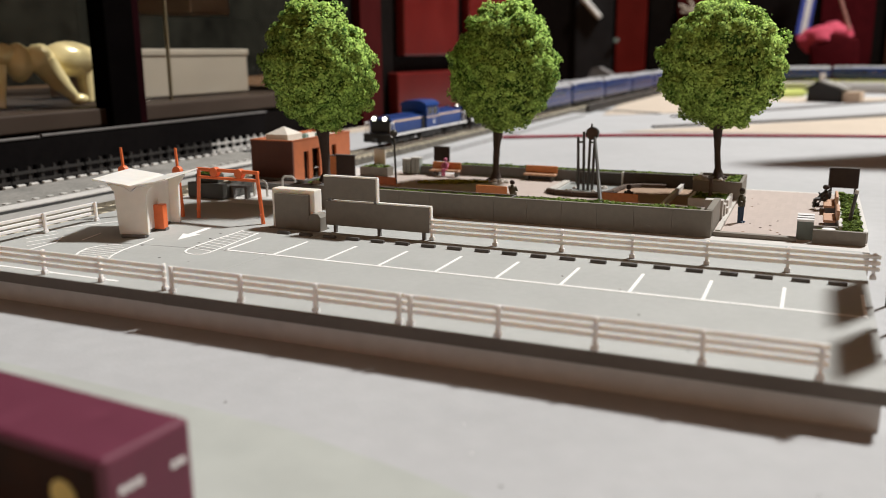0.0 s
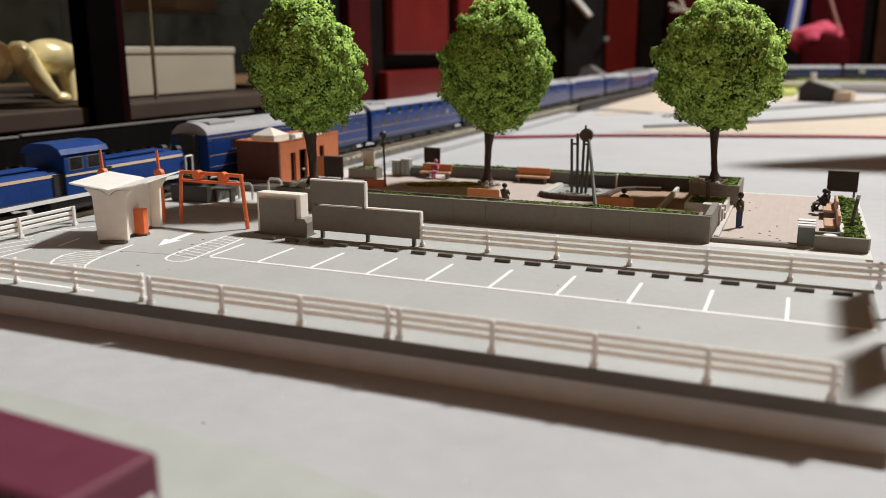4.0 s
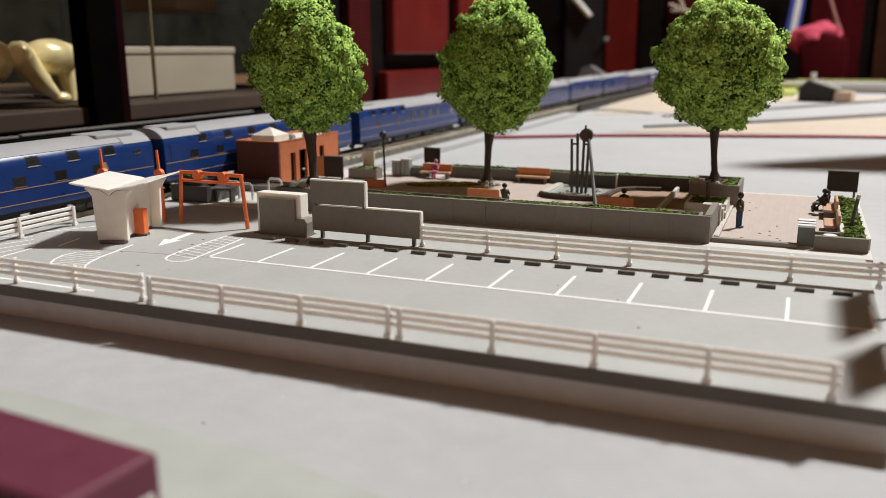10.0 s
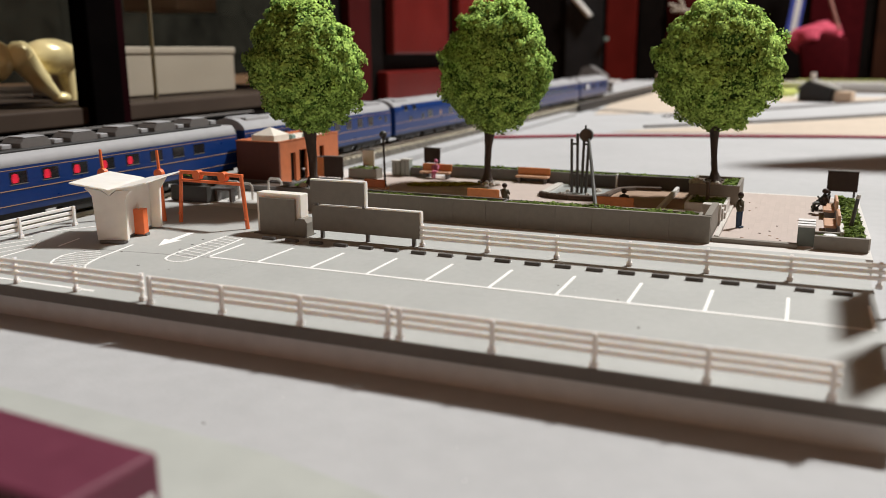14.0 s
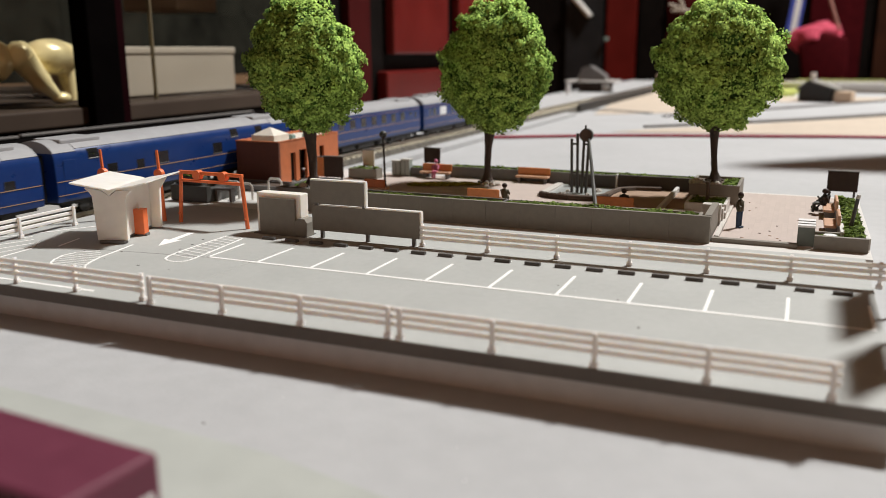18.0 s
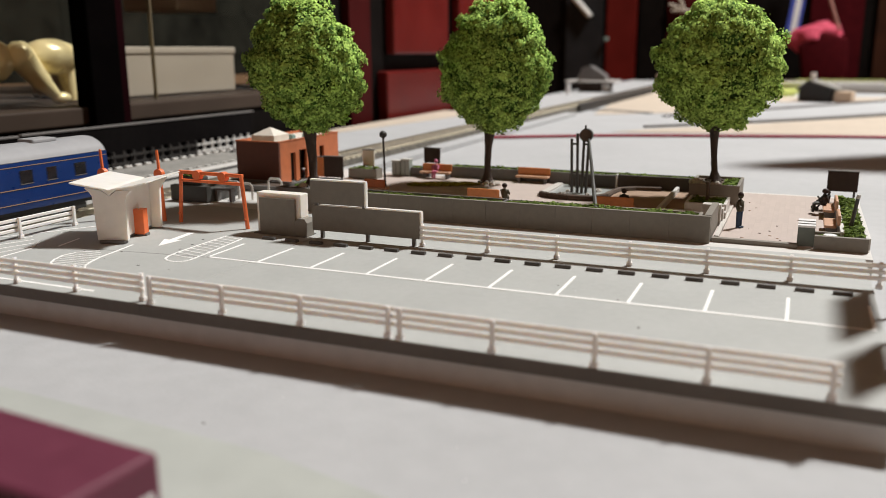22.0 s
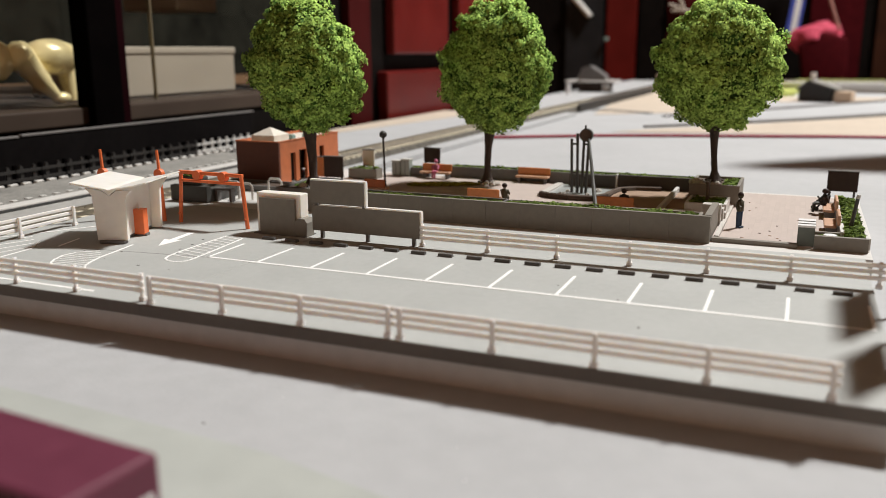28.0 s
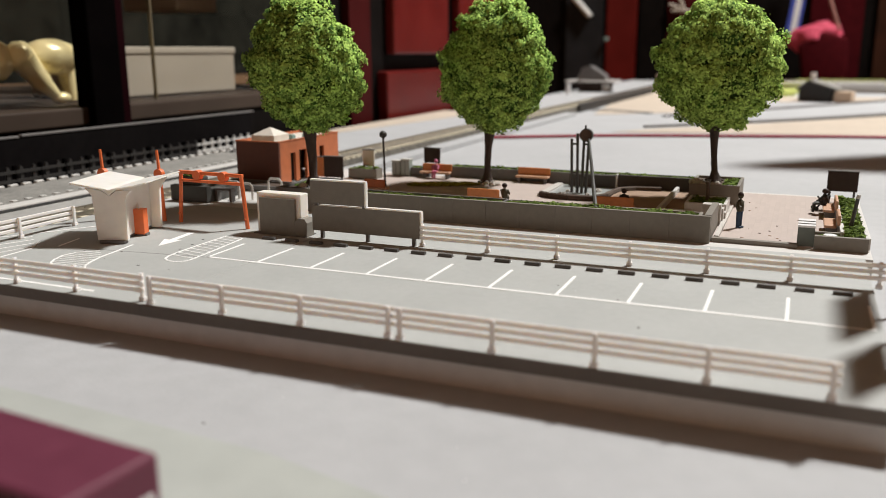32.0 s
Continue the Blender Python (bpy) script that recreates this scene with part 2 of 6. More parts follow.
# ---- building helpers (all in millimetres) ----
def box(bm, x0, x1, y0, y1, z0, z1, bevel=0.0):
    r = bmesh.ops.create_cube(bm, size=1)
    vs = r["verts"]
    for v in vs:
        v.co = Vector((x0 if v.co.x < 0 else x1, y0 if v.co.y < 0 else y1, z0 if v.co.z < 0 else z1))
    if bevel:
        es = {e for v in vs for e in v.link_edges}
        bmesh.ops.bevel(bm, geom=list(es), offset=bevel, segments=2, profile=0.5, affect="EDGES")
    return bm


def boxm(x0, x1, y0, y1, z0, z1, bevel=0.0):
    return box(bmesh.new(), x0, x1, y0, y1, z0, z1, bevel)


def rod(bm, a, b, r0, r1=None, seg=10):
    """A tapered round bar from a to b."""
    a, b = Vector(a), Vector(b)
    r1 = r0 if r1 is None else r1
    d = b - a
    m = Matrix.Translation((a + b) / 2) @ d.to_track_quat("Z", "Y").to_matrix().to_4x4()
    bmesh.ops.create_cone(bm, cap_ends=True, segments=seg, radius1=r0, radius2=r1, depth=d.length, matrix=m)
    return bm


def prism(bm, pts, axis, lo, hi):
    """Extrude a closed outline. axis 'x': outline in (y, z); 'y': in (x, z); 'z': in (x, y)."""
    def at(p, h):
        return (h, p[0], p[1]) if axis == "x" else (p[0], h, p[1]) if axis == "y" else (p[0], p[1], h)
    a = [bm.verts.new(at(p, lo)) for p in pts]
    b = [bm.verts.new(at(p, hi)) for p in pts]
    n = len(pts)
    bm.faces.new(a[::-1])
    bm.faces.new(b)
    for i in range(n):
        bm.faces.new((a[i], a[(i + 1) % n], b[(i + 1) % n], b[i]))
    bmesh.ops.recalc_face_normals(bm, faces=bm.faces[:])
    return bm


def ball(bm, c, r, sub=2, squash=(1, 1, 1), rough=0.0, seed=0):
    res = bmesh.ops.create_icosphere(bm, subdivisions=sub, radius=1)
    for v in res["verts"]:
        k = 1 + rough * noise.noise(v.co * 1.7 + Vector((seed * 3.1, seed, 0)))
        v.co = Vector((c[0] + v.co.x * r * k * squash[0], c[1] + v.co.y * r * k * squash[1], c[2] + v.co.z * r * k * squash[2]))
    return bm


def to_mesh(name, bm, material, smooth=False):
    me = bpy.data.meshes.new(name)
    bmesh.ops.scale(bm, vec=(MM, MM, MM), verts=bm.verts[:])
    bm.to_mesh(me)
    bm.free()
    me.materials.append(material)
    if smooth:
        me.shade_smooth()
        me.set_sharp_from_angle(angle=radians(38))
    return me


def part(name, bm, material, parent, label="", smooth=False, at=None):
    me = bm if isinstance(bm, bpy.types.Mesh) else to_mesh(name, bm, material, smooth)
    ob = new(name, me)
    ob.parent = parent
    if at is not None:
        ob.matrix_basis = at
    return tagged(ob, label=label)


def mm_pose(x, y, z, rx=0, ry=0, rz=0):
    return pose(x * MM, y * MM, z * MM, rx, ry, rz)


def thing(name, label, category, x, y, z, rz=0.0, group="", kind=""):
    ob = new(name)
    ob.empty_display_size = 0.005
    ob.matrix_basis = mm_pose(x, y, z, 0, 0, rz)
    return tagged(ob, label=label, category=category, group=group, kind=kind)


def solid(name, bm, material, label, category, x=0, y=0, z=0, rz=0.0, group="", kind="", smooth=False):
    """A thing that is one mesh."""
    ob = new(name, to_mesh(name, bm, material, smooth))
    ob.matrix_basis = mm_pose(x, y, z, 0, 0, rz)
    return tagged(ob, label=label, category=category, group=group, kind=kind)

# ---- the room, closed all round ----
TZ = -8.0          # table top; the lot's surface is z = 0
FLOOR_Z = -720.0


def room():
    solid("floor", boxm(-1400, 2600, -1500, 2700, FLOOR_Z - 20, FLOOR_Z), M_FLOOR, "dark wooden room floor under the table", "floor", kind="structure")
    solid("ceiling", boxm(-1400, 2600, -1500, 2700, 2530, 2550), M_CEIL, "plain off-white ceiling of the room", "ceiling", kind="structure")
    for name, b in (("wall_west", (-1420, -1400, -1500, 2700)), ("wall_east", (2600, 2620, -1500, 2700)),
                    ("wall_south", (-1400, 2600, -1520, -1500)), ("wall_north", (-1400, 2600, 2700, 2720))):
        solid(name, boxm(*b, FLOOR_Z, 2530), M_WALL, "plain warm-toned painted room wall", "wall", kind="structure")
    lampo = thing("pendant_light", "hanging room lamp with a dark metal shade, switched on", "lamp", LAMP.x / MM, LAMP.y / MM, LAMP.z / MM)
    bm = bmesh.new()
    rod(bm, (0, 0, 80), (0, 0, 280), 4, 4, 8)
    part("cord", bm, M_BLACKWOOD, lampo)
    bm = bmesh.new()
    bmesh.ops.create_cone(bm, cap_ends=False, segments=32, radius1=150, radius2=30, depth=70, matrix=Matrix.Translation((0, 0, 75)))
    part("shade", bm, M_BLACKWOOD, lampo)
    t = thing("table", "large table with a white board top carrying the layout", "table", 0, 0, TZ)
    part("tabletop", boxm(-150, 760, -620, 1690, -30, 0, 1.0), M_PAPER, t)
    for x in (-120, 720):
        for y in (-590, 1650):
            part("leg", boxm(x - 25, x + 25, y - 25, y + 25, FLOOR_Z - TZ, -30), M_BLACKWOOD, t)
    rng = random.Random(33)
    for k in range(26):
        bm = bmesh.new()
        ball(bm, (rng.uniform(60, 230), rng.uniform(-115, -52), 0.03), rng.uniform(0.08, 0.24), 1, (1.6, 1, 0.4), 0.4, k)
        part("crumb", bm, M_SOIL if k % 2 else M_WHITEPAINT, t, "loose crumb of debris")


room()


def sheet(name, pts, z0, h, material, label, category="board"):
    bm = bmesh.new()
    prism(bm, pts, "z", z0, z0 + h)
    return solid(name, bm, material, label, category)


# loose boards and papers on the table
sheet("tan_board", [(61.7, 489.1), (107.1, 497.4), (179.4, 513.9), (258.9, 528.4), (344.6, 553.2), (365.2, 790.6), (273.3, 734.9), (193.8, 637.8), (92.6, 527.3)], TZ, 0.5, M_CARD, "cream cardboard sheet lying on the white table")
sheet("board_strip", [(80.3, 534.6), (193.8, 648.1), (274.4, 743.1), (385.9, 883.5), (385.9, 914.5), (270.2, 767.9), (185.6, 660.5), (76.1, 540.8)], TZ, 1.6, M_EDGE_GREY, "dark grey strip of board on the table")
sheet("board_strip", [(76.1, 658.5), (189.7, 834), (303.3, 1022.9), (299.1, 1042.5), (183.5, 848.4), (72, 666.7)], TZ, 1.2, M_LEDGE, "thin grey strip of board beyond the wire")
sheet("board_strip", [(-14.7, 728.7), (16.2, 718.4), (55.5, 695.6), (57.5, 703.9), (18.3, 730.7), (-12.7, 745.2)], TZ, 1.2, M_EDGE_GREY, "short dark strip of board near the platform")
sheet("tan_strip", [(-159.3, 346.7), (-149, 346.7), (-105.6, 666.7), (-159.3, 666.7)], TZ, 0.5, M_CARD, "tan cardboard strip along the table's edge")
sheet("tan_board", [(4.9, 666.7), (-34.4, 1001.2), (-14.7, 1223.2), (53.4, 973.4), (80.3, 720.4)], TZ, 0.5, M_CARD, "cream cardboard sheet at the far side of the table")
sheet("tan_board", [(117.4, 997.1), (179.4, 945.5), (334.2, 1048.7), (334.2, 1100.4), (148.4, 1069.4)], TZ, 0.5, M_CARD, "cream cardboard sheet beside the model hut")
sheet("pale_board", [(40, -240), (231, -240), (228.9, -104), (190, -96), (150, -85), (124, -79.5), (98, -78), (60, -76), (40, -75)], TZ, 0.3, M_GREENISH, "pale grey-green board sheet on the table in front of the lot")


def wire():
    cu = bpy.data.curves.new("red_wire", "CURVE")
    cu.dimensions, cu.bevel_depth, cu.bevel_resolution = "3D", 1.15 * MM, 2
    sp = cu.splines.new("NURBS")
    pts = [(-10.6, 403.4), (8, 414), (53.4, 444), (101.9, 461), (153.6, 476), (200, 490), (240, 504), (290, 510), (344.6, 528)]
    sp.points.add(len(pts) - 1)
    for p, (x, y) in zip(sp.points, pts):
        p.co = (x * MM, y * MM, (TZ + 1.2) * MM, 1)
    sp.use_endpoint_u = True
    cu.materials.append(M_WIRE)
    tagged(new("red_wire", cu), "thin dark red electric wire lying across the table", "wire")


wire()


# ---- car park ----
P = 16.667   # width of one bay
LX0, LX1, LY0, LY1 = -27.0, 218.5, -42.3, 66.0


def lot():
    g = thing("car_park", "grey plastic model car park base with white bays", "car park", 0, 0, 0)
    part("base_block", boxm(LX0 + 1, LX1 - 1, LY0 + 0.8, LY1 - 1, TZ, -2.75), M_BLOCK, g, "pale grey support block")
    part("plate", boxm(64.9, LX1, LY0, LY1, -2.75, 0, 0.2), M_ASPHALT, g)
    part("plate", boxm(LX0, 64.7, LY0 + 0.3, LY1, -2.75, 0, 0.2), M_ASPHALT, g)

    part("edging", boxm(64.8, LX1, LY0 - 0.25, LY0, -2.8, -0.1, 0.1), M_EDGING, g, "dark grey edging strip")
    part("edging", boxm(LX0, 64.6, LY0 - 0.05, LY0 + 0.3, -2.8, -0.1, 0.1), M_EDGING, g, "dark grey edging strip")

    def mark(x0, x1, y0, y1, name="bay_line"):
        part(name, boxm(x0, x1, y0, y1, 0.0, 0.09), M_MARK, g)
    w = 0.4
    mark(3 * P, 13 * P + w, -0.5, 0.5, "aisle_line")
    for i in range(4, 13):
        mark(i * P - w, i * P + w, w, 18.2)
    mark(13 * P - w, 13 * P + w, w, 18.2)
    mark(LX0 + 8, 47, -38.6, -37.8, "edge_line")

    def strip(a, b, wid, name="hatch_line", paint=None, high=0.09):
        a, b = Vector(a), Vector(b)
        n = Vector((-(b - a).y, (b - a).x)).normalized() * wid / 2
        bm = bmesh.new()
        prism(bm, [tuple(a + n), tuple(a - n), tuple(b - n), tuple(b + n)], "z", 0, high)
        part(name, bm, paint or M_MARK, g)

    def island(outline, hatch):
        for a, b in zip(outline, outline[1:]):
            strip(a, b, 0.6, "island_outline")
        for a, b in hatch:
            strip(a, b, 0.42)
    # hatched island beside the booth
    island([(20.1, 3.9), (21.7, -4.7), (22.8, -11.7), (24.5, -16.9), (26.2, -20.2), (28.7, -23.2), (24.9, -24.1), (21.1, -24.3), (18.1, -23.6), (14.9, -21.3), (12.9, -18.1), (11.4, -13.9), (12.3, -9.8), (17.0, -5.8)],
           [((12.2, -15.8), (18.8, -7.4)), ((13.1, -18.2), (20.9, -8.9)), ((14.6, -20.6), (22.4, -11.2)), ((16.9, -22.2), (23.5, -14.0)), ((19.4, -23.0), (24.6, -17.1)), ((22.1, -23.3), (25.7, -18.9)), ((25.1, -23.4), (26.9, -20.7))])
    strip((14.0, -4.6), (64.6, 1.4), 0.2, "seam", M_GREY_D, 0.03)
    # hatched island before the gate
    island([(45.3, 23.1), (46.4, 13.3), (47.6, 3.0), (48.2, -4.6), (47.6, -7.0), (45.6, -8.1), (42.8, -7.5), (40.6, -5.8), (39.6, -3.2), (39.0, 2.0), (38.6, 11.4), (38.4, 24.4)],
           [((39.5 - 0.12 * k, -1.6 + 2.75 * k), (48.0 - 0.29 * k, -3.0 + 2.75 * k)) for k in range(10)])
    island([(-3.3, -22.1), (-3.8, -11.2), (-8.9, -3.6)], [((-16.7, -10.9), (-13.1, -2.0)), ((-12.3, -14.6), (-9.0, -5.6)), ((-8.0, -18.2), (-5.6, -8.6)), ((-20.6, -8.0), (-17.0, 1.0))])
    strip((-25.5, -3.6), (-9.0, 23.0), 0.7, "lane_line")
    strip((1.2, -6.0), (-1.4, 4.4), 0.7, "lane_line")
    strip((50.6, -0.6), (50.1, 17.4), 0.75, "bay_line")
    for x, y in ((39.5, 0.4), (37.0, 4.6), (36.3, 10.8), (34.7, 17.8), (23.5, -4.3), (39.2, -14.7)):
        bm = bmesh.new()
        rod(bm, (x, y, 0), (x, y, 0.06), 0.42, 0.42, 10)
        part("socket_hole", bm, M_STOP, g, "small dark socket hole")
    # arrow
    bm = bmesh.new()
    prism(bm, [(28.2, 5.6), (29.4, 14.6), (27.6, 13.8), (26.2, 24.0), (24.5, 23.6), (25.6, 13.4), (23.6, 13.4)], "z", 0, 0.09)
    part("arrow", bm, M_MARK, g)
    rng = random.Random(9)
    for k in range(12):
        bm = bmesh.new()
        ball(bm, (rng.uniform(-10, 215), rng.uniform(-36, 62), 0.05), rng.uniform(0.12, 0.3), 1, (1.2, 1, 0.4), 0.4, k)
        part("crumb", bm, M_SOIL if k % 3 else M_WHITEPAINT, g, "loose crumb of debris")
    return g


lot()


def wheel_stops():
    me = None
    for i in range(2, 13):
        for dx in (1.3, 9.5):
            x = i * P + dx
            if x < 45:
                continue
            if me is None:
                me = to_mesh("wheel_stop", prism(bmesh.new(), [(-0.7, 0), (0.7, 0), (0.5, 0.85), (-0.5, 0.85)], "x", 0, 4.2), M_STOP)
            ob = new("wheel_stop", me)
            ob.matrix_basis = mm_pose(x, 25.2 + random.uniform(-0.15, 0.15), 0, 0, 0, random.uniform(-1, 1))
            tagged(ob, "charcoal grey wheel stop at the head of a bay", "wheel stop", "wheel stops along the bays")


wheel_stops()


def fence(x, y, rz, posts, group, near=True, h=6.6):
    """A low guard rail along local x: three flat rails; near: the posts stand on the local -y side of them."""
    t = thing("guard_rail", "cream white plastic guard rail with three rails", "guard rail", x, y, 0, rz, group)
    s = -1 if near else 1
    for p in posts:
        bm = bmesh.new()
        box(bm, p - 0.44, p + 0.44, min(0, s * 0.9), max(0, s * 0.9), 0, h, 0.15)
        box(bm, p - 0.75, p + 0.75, min(-0.15 * s, s * 1.1), max(-0.15 * s, s * 1.1), 0, 1.1, 0.15)
        part("post", bm, M_FENCE, t)
    for zz in (2.8, 4.35, 5.9):
        bm = bmesh.new()
        box(bm, posts[0] - 1.3, posts[-1] + 1.3, min(0, -s * 0.65), max(0, -s * 0.65), zz - 0.53, zz + 0.53, 0.2)
        part("rail", bm, M_FENCE, t)
    return t


fence(0, -41.2, 0, [129.9, 149.2, 168.7, 188.2, 207.7], "front guard rails")
fence(0, -41.0, 0, [67.2, 87.0, 106.9, 127.2], "front guard rails")
fence(0, -40.5, 0, [-16.0, 4.2, 24.2, 43.6, 63.8], "front guard rails", False)
fence(0, 33.6, 0, [100.6, 120.8, 140.8, 160.6, 180.2, 200.0, 219.6], "back guard rail", False)
fence(-18.3, 0, 90, [-44, -23.5, -2.4, 18.7], "side guard rail", True)


# ---- toll booth and gates ----
def booth():
    t = thing("toll_booth", "white plastic toll booth with a butterfly roof", "booth", 13.5, 3.0, 0, 17)
    part("kerb", boxm(-4.0, 4.0, -0.7, 1.8, 0, 1.0, 0.3), M_GREY_D, t, "dark grey kerb island")
    part("floor_slab", boxm(-4.2, 1.6, 1.8, 23.4, 0, 1.0, 0.2), M_GREY_D, t, "dark grey floor slab")
    bm = bmesh.new()
    prism(bm, [(-4.7, 1.0), (4.6, 1.0), (4.9, 13.0), (5.4, 14.6), (6.6, 15.8), (2.2, 15.9), (0, 14.2), (-2.6, 15.9), (-7.6, 16.6), (-6.4, 15.6), (-5.4, 14.2)], "y", 0.2, 1.5)
    part("front_wall", bm, M_WHITE, t)
    part("side_wall", boxm(-4.4, 1.8, 1.5, 22.6, 1.0, 15.6, 0.15), M_WHITE, t)
    bm = bmesh.new()
    prism(bm, [(-4.6, 0.4), (4.8, 0.4), (5.2, 13.0), (7.6, 16.6), (0, 15.6), (-6.5, 16.2), (-5.0, 13.0)], "y", 22.6, 23.8)
    part("rear_wall", bm, M_WHITE, t)
    bm = bmesh.new()
    prism(bm, [(-12.0, 17.7), (-7.2, 16.9), (-2.6, 16.2), (-0.9, 15.2), (0, 14.3), (0.9, 15.2), (2.6, 16.2), (7.0, 16.9), (11.6, 18.1), (11.6, 18.5), (7.0, 17.4), (1.4, 16.5), (0, 16.1), (-1.4, 16.5), (-7.2, 17.4), (-12.0, 18.2)], "y", 0.0, 24.5)
    part("roof", bm, M_WHITE, t, "white butterfly roof")
    k = thing("ticket_machine", "orange ticket machine beside the white booth", "ticket machine", 13.0, 15.6, 0, 17)
    part("body", boxm(-1.7, 1.7, -1.6, 1.6, 0.5, 8.4, 0.25), M_ORANGE, k)
    part("foot", boxm(-0.6, 2.1, -1.2, 1.2, 0, 0.8), M_GREY_D, k, "dark foot")
    bm = bmesh.new()
    rod(bm, (-0.6, 0.4, 8.3), (-0.6, 0.4, 10.0), 0.5, 0.15, 8)
    part("ticket_slot", bm, M_WHITE, k, "white tip")


booth()


def ticket_box():
    t = thing("ticket_machine", "orange ticket machine behind the front guard rail", "ticket machine", -5.2, -37.0, 0, 8)
    part("body", boxm(-1.7, 1.7, -1.6, 1.6, 0.3, 6.4, 0.25), M_ORANGE, t)
    part("foot", boxm(-1.4, 1.4, -1.3, 1.3, 0, 0.4), M_GREY_D, t, "dark foot")


ticket_box()


def gate(x, y, rz, arms):
    t = thing("height_gate", "orange plastic gate frame over the lane" + (" with raised arms" if arms else ""), "gate", x, y, 0, rz, "orange lane gates")
    for sx in (-1, 1):
        bm = bmesh.new()
        rod(bm, (sx * 13.8, 0, 0), (sx * 12.2, 0, 17.6), 0.68, 0.62, 8)
        part("leg", bm, M_ORANGE, t)
        bm = bmesh.new()
        rod(bm, (sx * 13.5, -0.5, 3.2), (sx * 13.5, -1.0, 3.2), 0.4, 0.35, 8)
        part("bolt", bm, M_ORANGE, t)
    part("beam", boxm(-12.9, 12.9, -0.65, 0.65, 16.5, 17.6, 0.2), M_ORANGE, t)
    part("beam", boxm(-12.6, 12.6, -0.6, 0.6, 13.9, 14.8, 0.2), M_ORANGE, t)
    for sx in (-1, 1):
        bm = bmesh.new()
        rod(bm, (sx * 5.2, -1.0, 16.4), (sx * 5.2, 1.0, 16.4), 1.6, 1.6, 18)
        part("signal_disc", bm, M_ORANGE, t)
        if arms:
            bm = bmesh.new()
            box(bm, sx * 5.2 - 0.45, sx * 5.2 + 0.45, -0.3, 0.3, 18.5, 27.0, 0.15)
            part("arm", bm, M_ORANGE, t)


gate(24.4, 36.2, -2, False)


def barrier(x, y):
    t = thing("barrier", "orange lane barrier with its arm raised", "barrier", x, y, 0, 0, "orange lane barriers")
    bm = bmesh.new()
    rod(bm, (0.6, 0, 0), (0, 0, 14), 0.85, 0.75, 8)
    part("post", bm, M_ORANGE, t)
    bm = bmesh.new()
    rod(bm, (0, -0.8, 15.9), (0, 0.8, 15.9), 1.75, 1.75, 18)
    part("hub", bm, M_ORANGE, t)
    bm = bmesh.new()
    prism(bm, [(-0.4, 16.8), (0.45, 16.8), (0.0, 23.9), (-0.7, 23.9)], "y", -0.3, 0.3)
    part("arm", bm, M_ORANGE, t)


barrier(3.4, 36.2)
barrier(-15.6, 30.6)


def machine_box():
    t = thing("pay_station", "grey and white pay station block", "pay station", 44.5, 32.6, 0)
    part("front", boxm(1.3, 14.2, -0.9, 0.2, 0, 11.5, 0.2), M_GREY, t, "grey front panel")
    bm = bmesh.new()
    box(bm, -0.2, 15.8, 0.2, 4.6, 0, 12.9, 0.22)
    part("body", bm, M_WHITE, t, "ivory white body")
    bm = bmesh.new()
    prism(bm, [(14.0, 0), (18.2, 0), (18.4, 4.4), (17.6, 5.6), (15.4, 5.7), (14.4, 5.0), (14.0, 4.2)], "y", -0.8, 3.4)
    part("side_unit", bm, M_GREY, t, "grey low side unit with a rounded top")
    part("foot", boxm(-0.8, 18.0, -1.4, 5.0, 0, 0.35), M_GREY_D, t)


machine_box()


def sign():
    t = thing("signboard", "grey billboard on short posts, its lit edges painted white", "signboard", 64.8, 33.4, 0)
    for x in (2.6, 18.2, 33.4):
        part("post", boxm(x - 0.5, x + 0.5, -0.4, 0.6, 0, 2.4), M_GREY_D, t)
    part("lower_panel", boxm(-0.6, 35.4, -0.5, 0.6, 2.3, 10.0, 0.12), M_GREY, t)
    # White edges on the top and right sides put lit rims into colour.
    part("edge", boxm(17.6, 35.8, -0.42, 1.0, 10.0, 10.5, 0.1), M_WHITE, t, "top edge whitened to look lit")
    part("edge", boxm(35.4, 36.0, -0.42, 1.0, 2.4, 10.0, 0.1), M_WHITE, t, "side edge whitened to look lit")
    part("strip", boxm(2.0, 16.6, -0.42, 0.9, 10.0, 10.35, 0.1), M_WHITE, t)
    part("upper_panel", boxm(-0.9, 17.4, -0.5, 0.6, 10.9, 17.6, 0.12), M_GREY, t)
    part("edge", boxm(-1.0, 17.9, -0.42, 1.0, 17.6, 18.1, 0.1), M_WHITE, t, "top edge whitened to look lit")
    part("edge", boxm(17.4, 18.0, -0.42, 1.0, 10.4, 17.6, 0.1), M_WHITE, t, "side edge whitened to look lit")
    for x in (0.8, 17.0):
        part("joint", boxm(x - 0.5, x + 0.5, -0.3, 0.5, 10.0, 10.9), M_GREY_D, t)


sign()


def billboard(y0, y1, z0, z1, label):
    """A board on two posts beside the lot, facing it; its shadow falls across the bays."""
    x = 223.8
    t = thing("billboard", label, "billboard", x, (y0 + y1) / 2, TZ, 0, "billboards beside the lot")
    w = y1 - y0
    part("panel", boxm(-0.5, 0.5, -w / 2, w / 2, z0 - TZ, z1 - TZ, 0.2), M_GREY, t)
    part("rim", boxm(-0.6, 0.6, -w / 2 - 0.3, w / 2 + 0.3, z1 - TZ, z1 - TZ + 0.5, 0.1), M_WHITE, t, "white top rim")
    for sy in (-0.36, 0.36):
        part("post", boxm(-0.4, 0.4, sy * w - 0.4, sy * w + 0.4, 0, z0 - TZ), M_GREY_D, t)


billboard(13.5, 44.0, 18.0, 38.0, "grey billboard on two posts beside the lot")
billboard(-17.5, 4.3, 18.0, 38.0, "grey billboard on two posts beside the lot's corner")


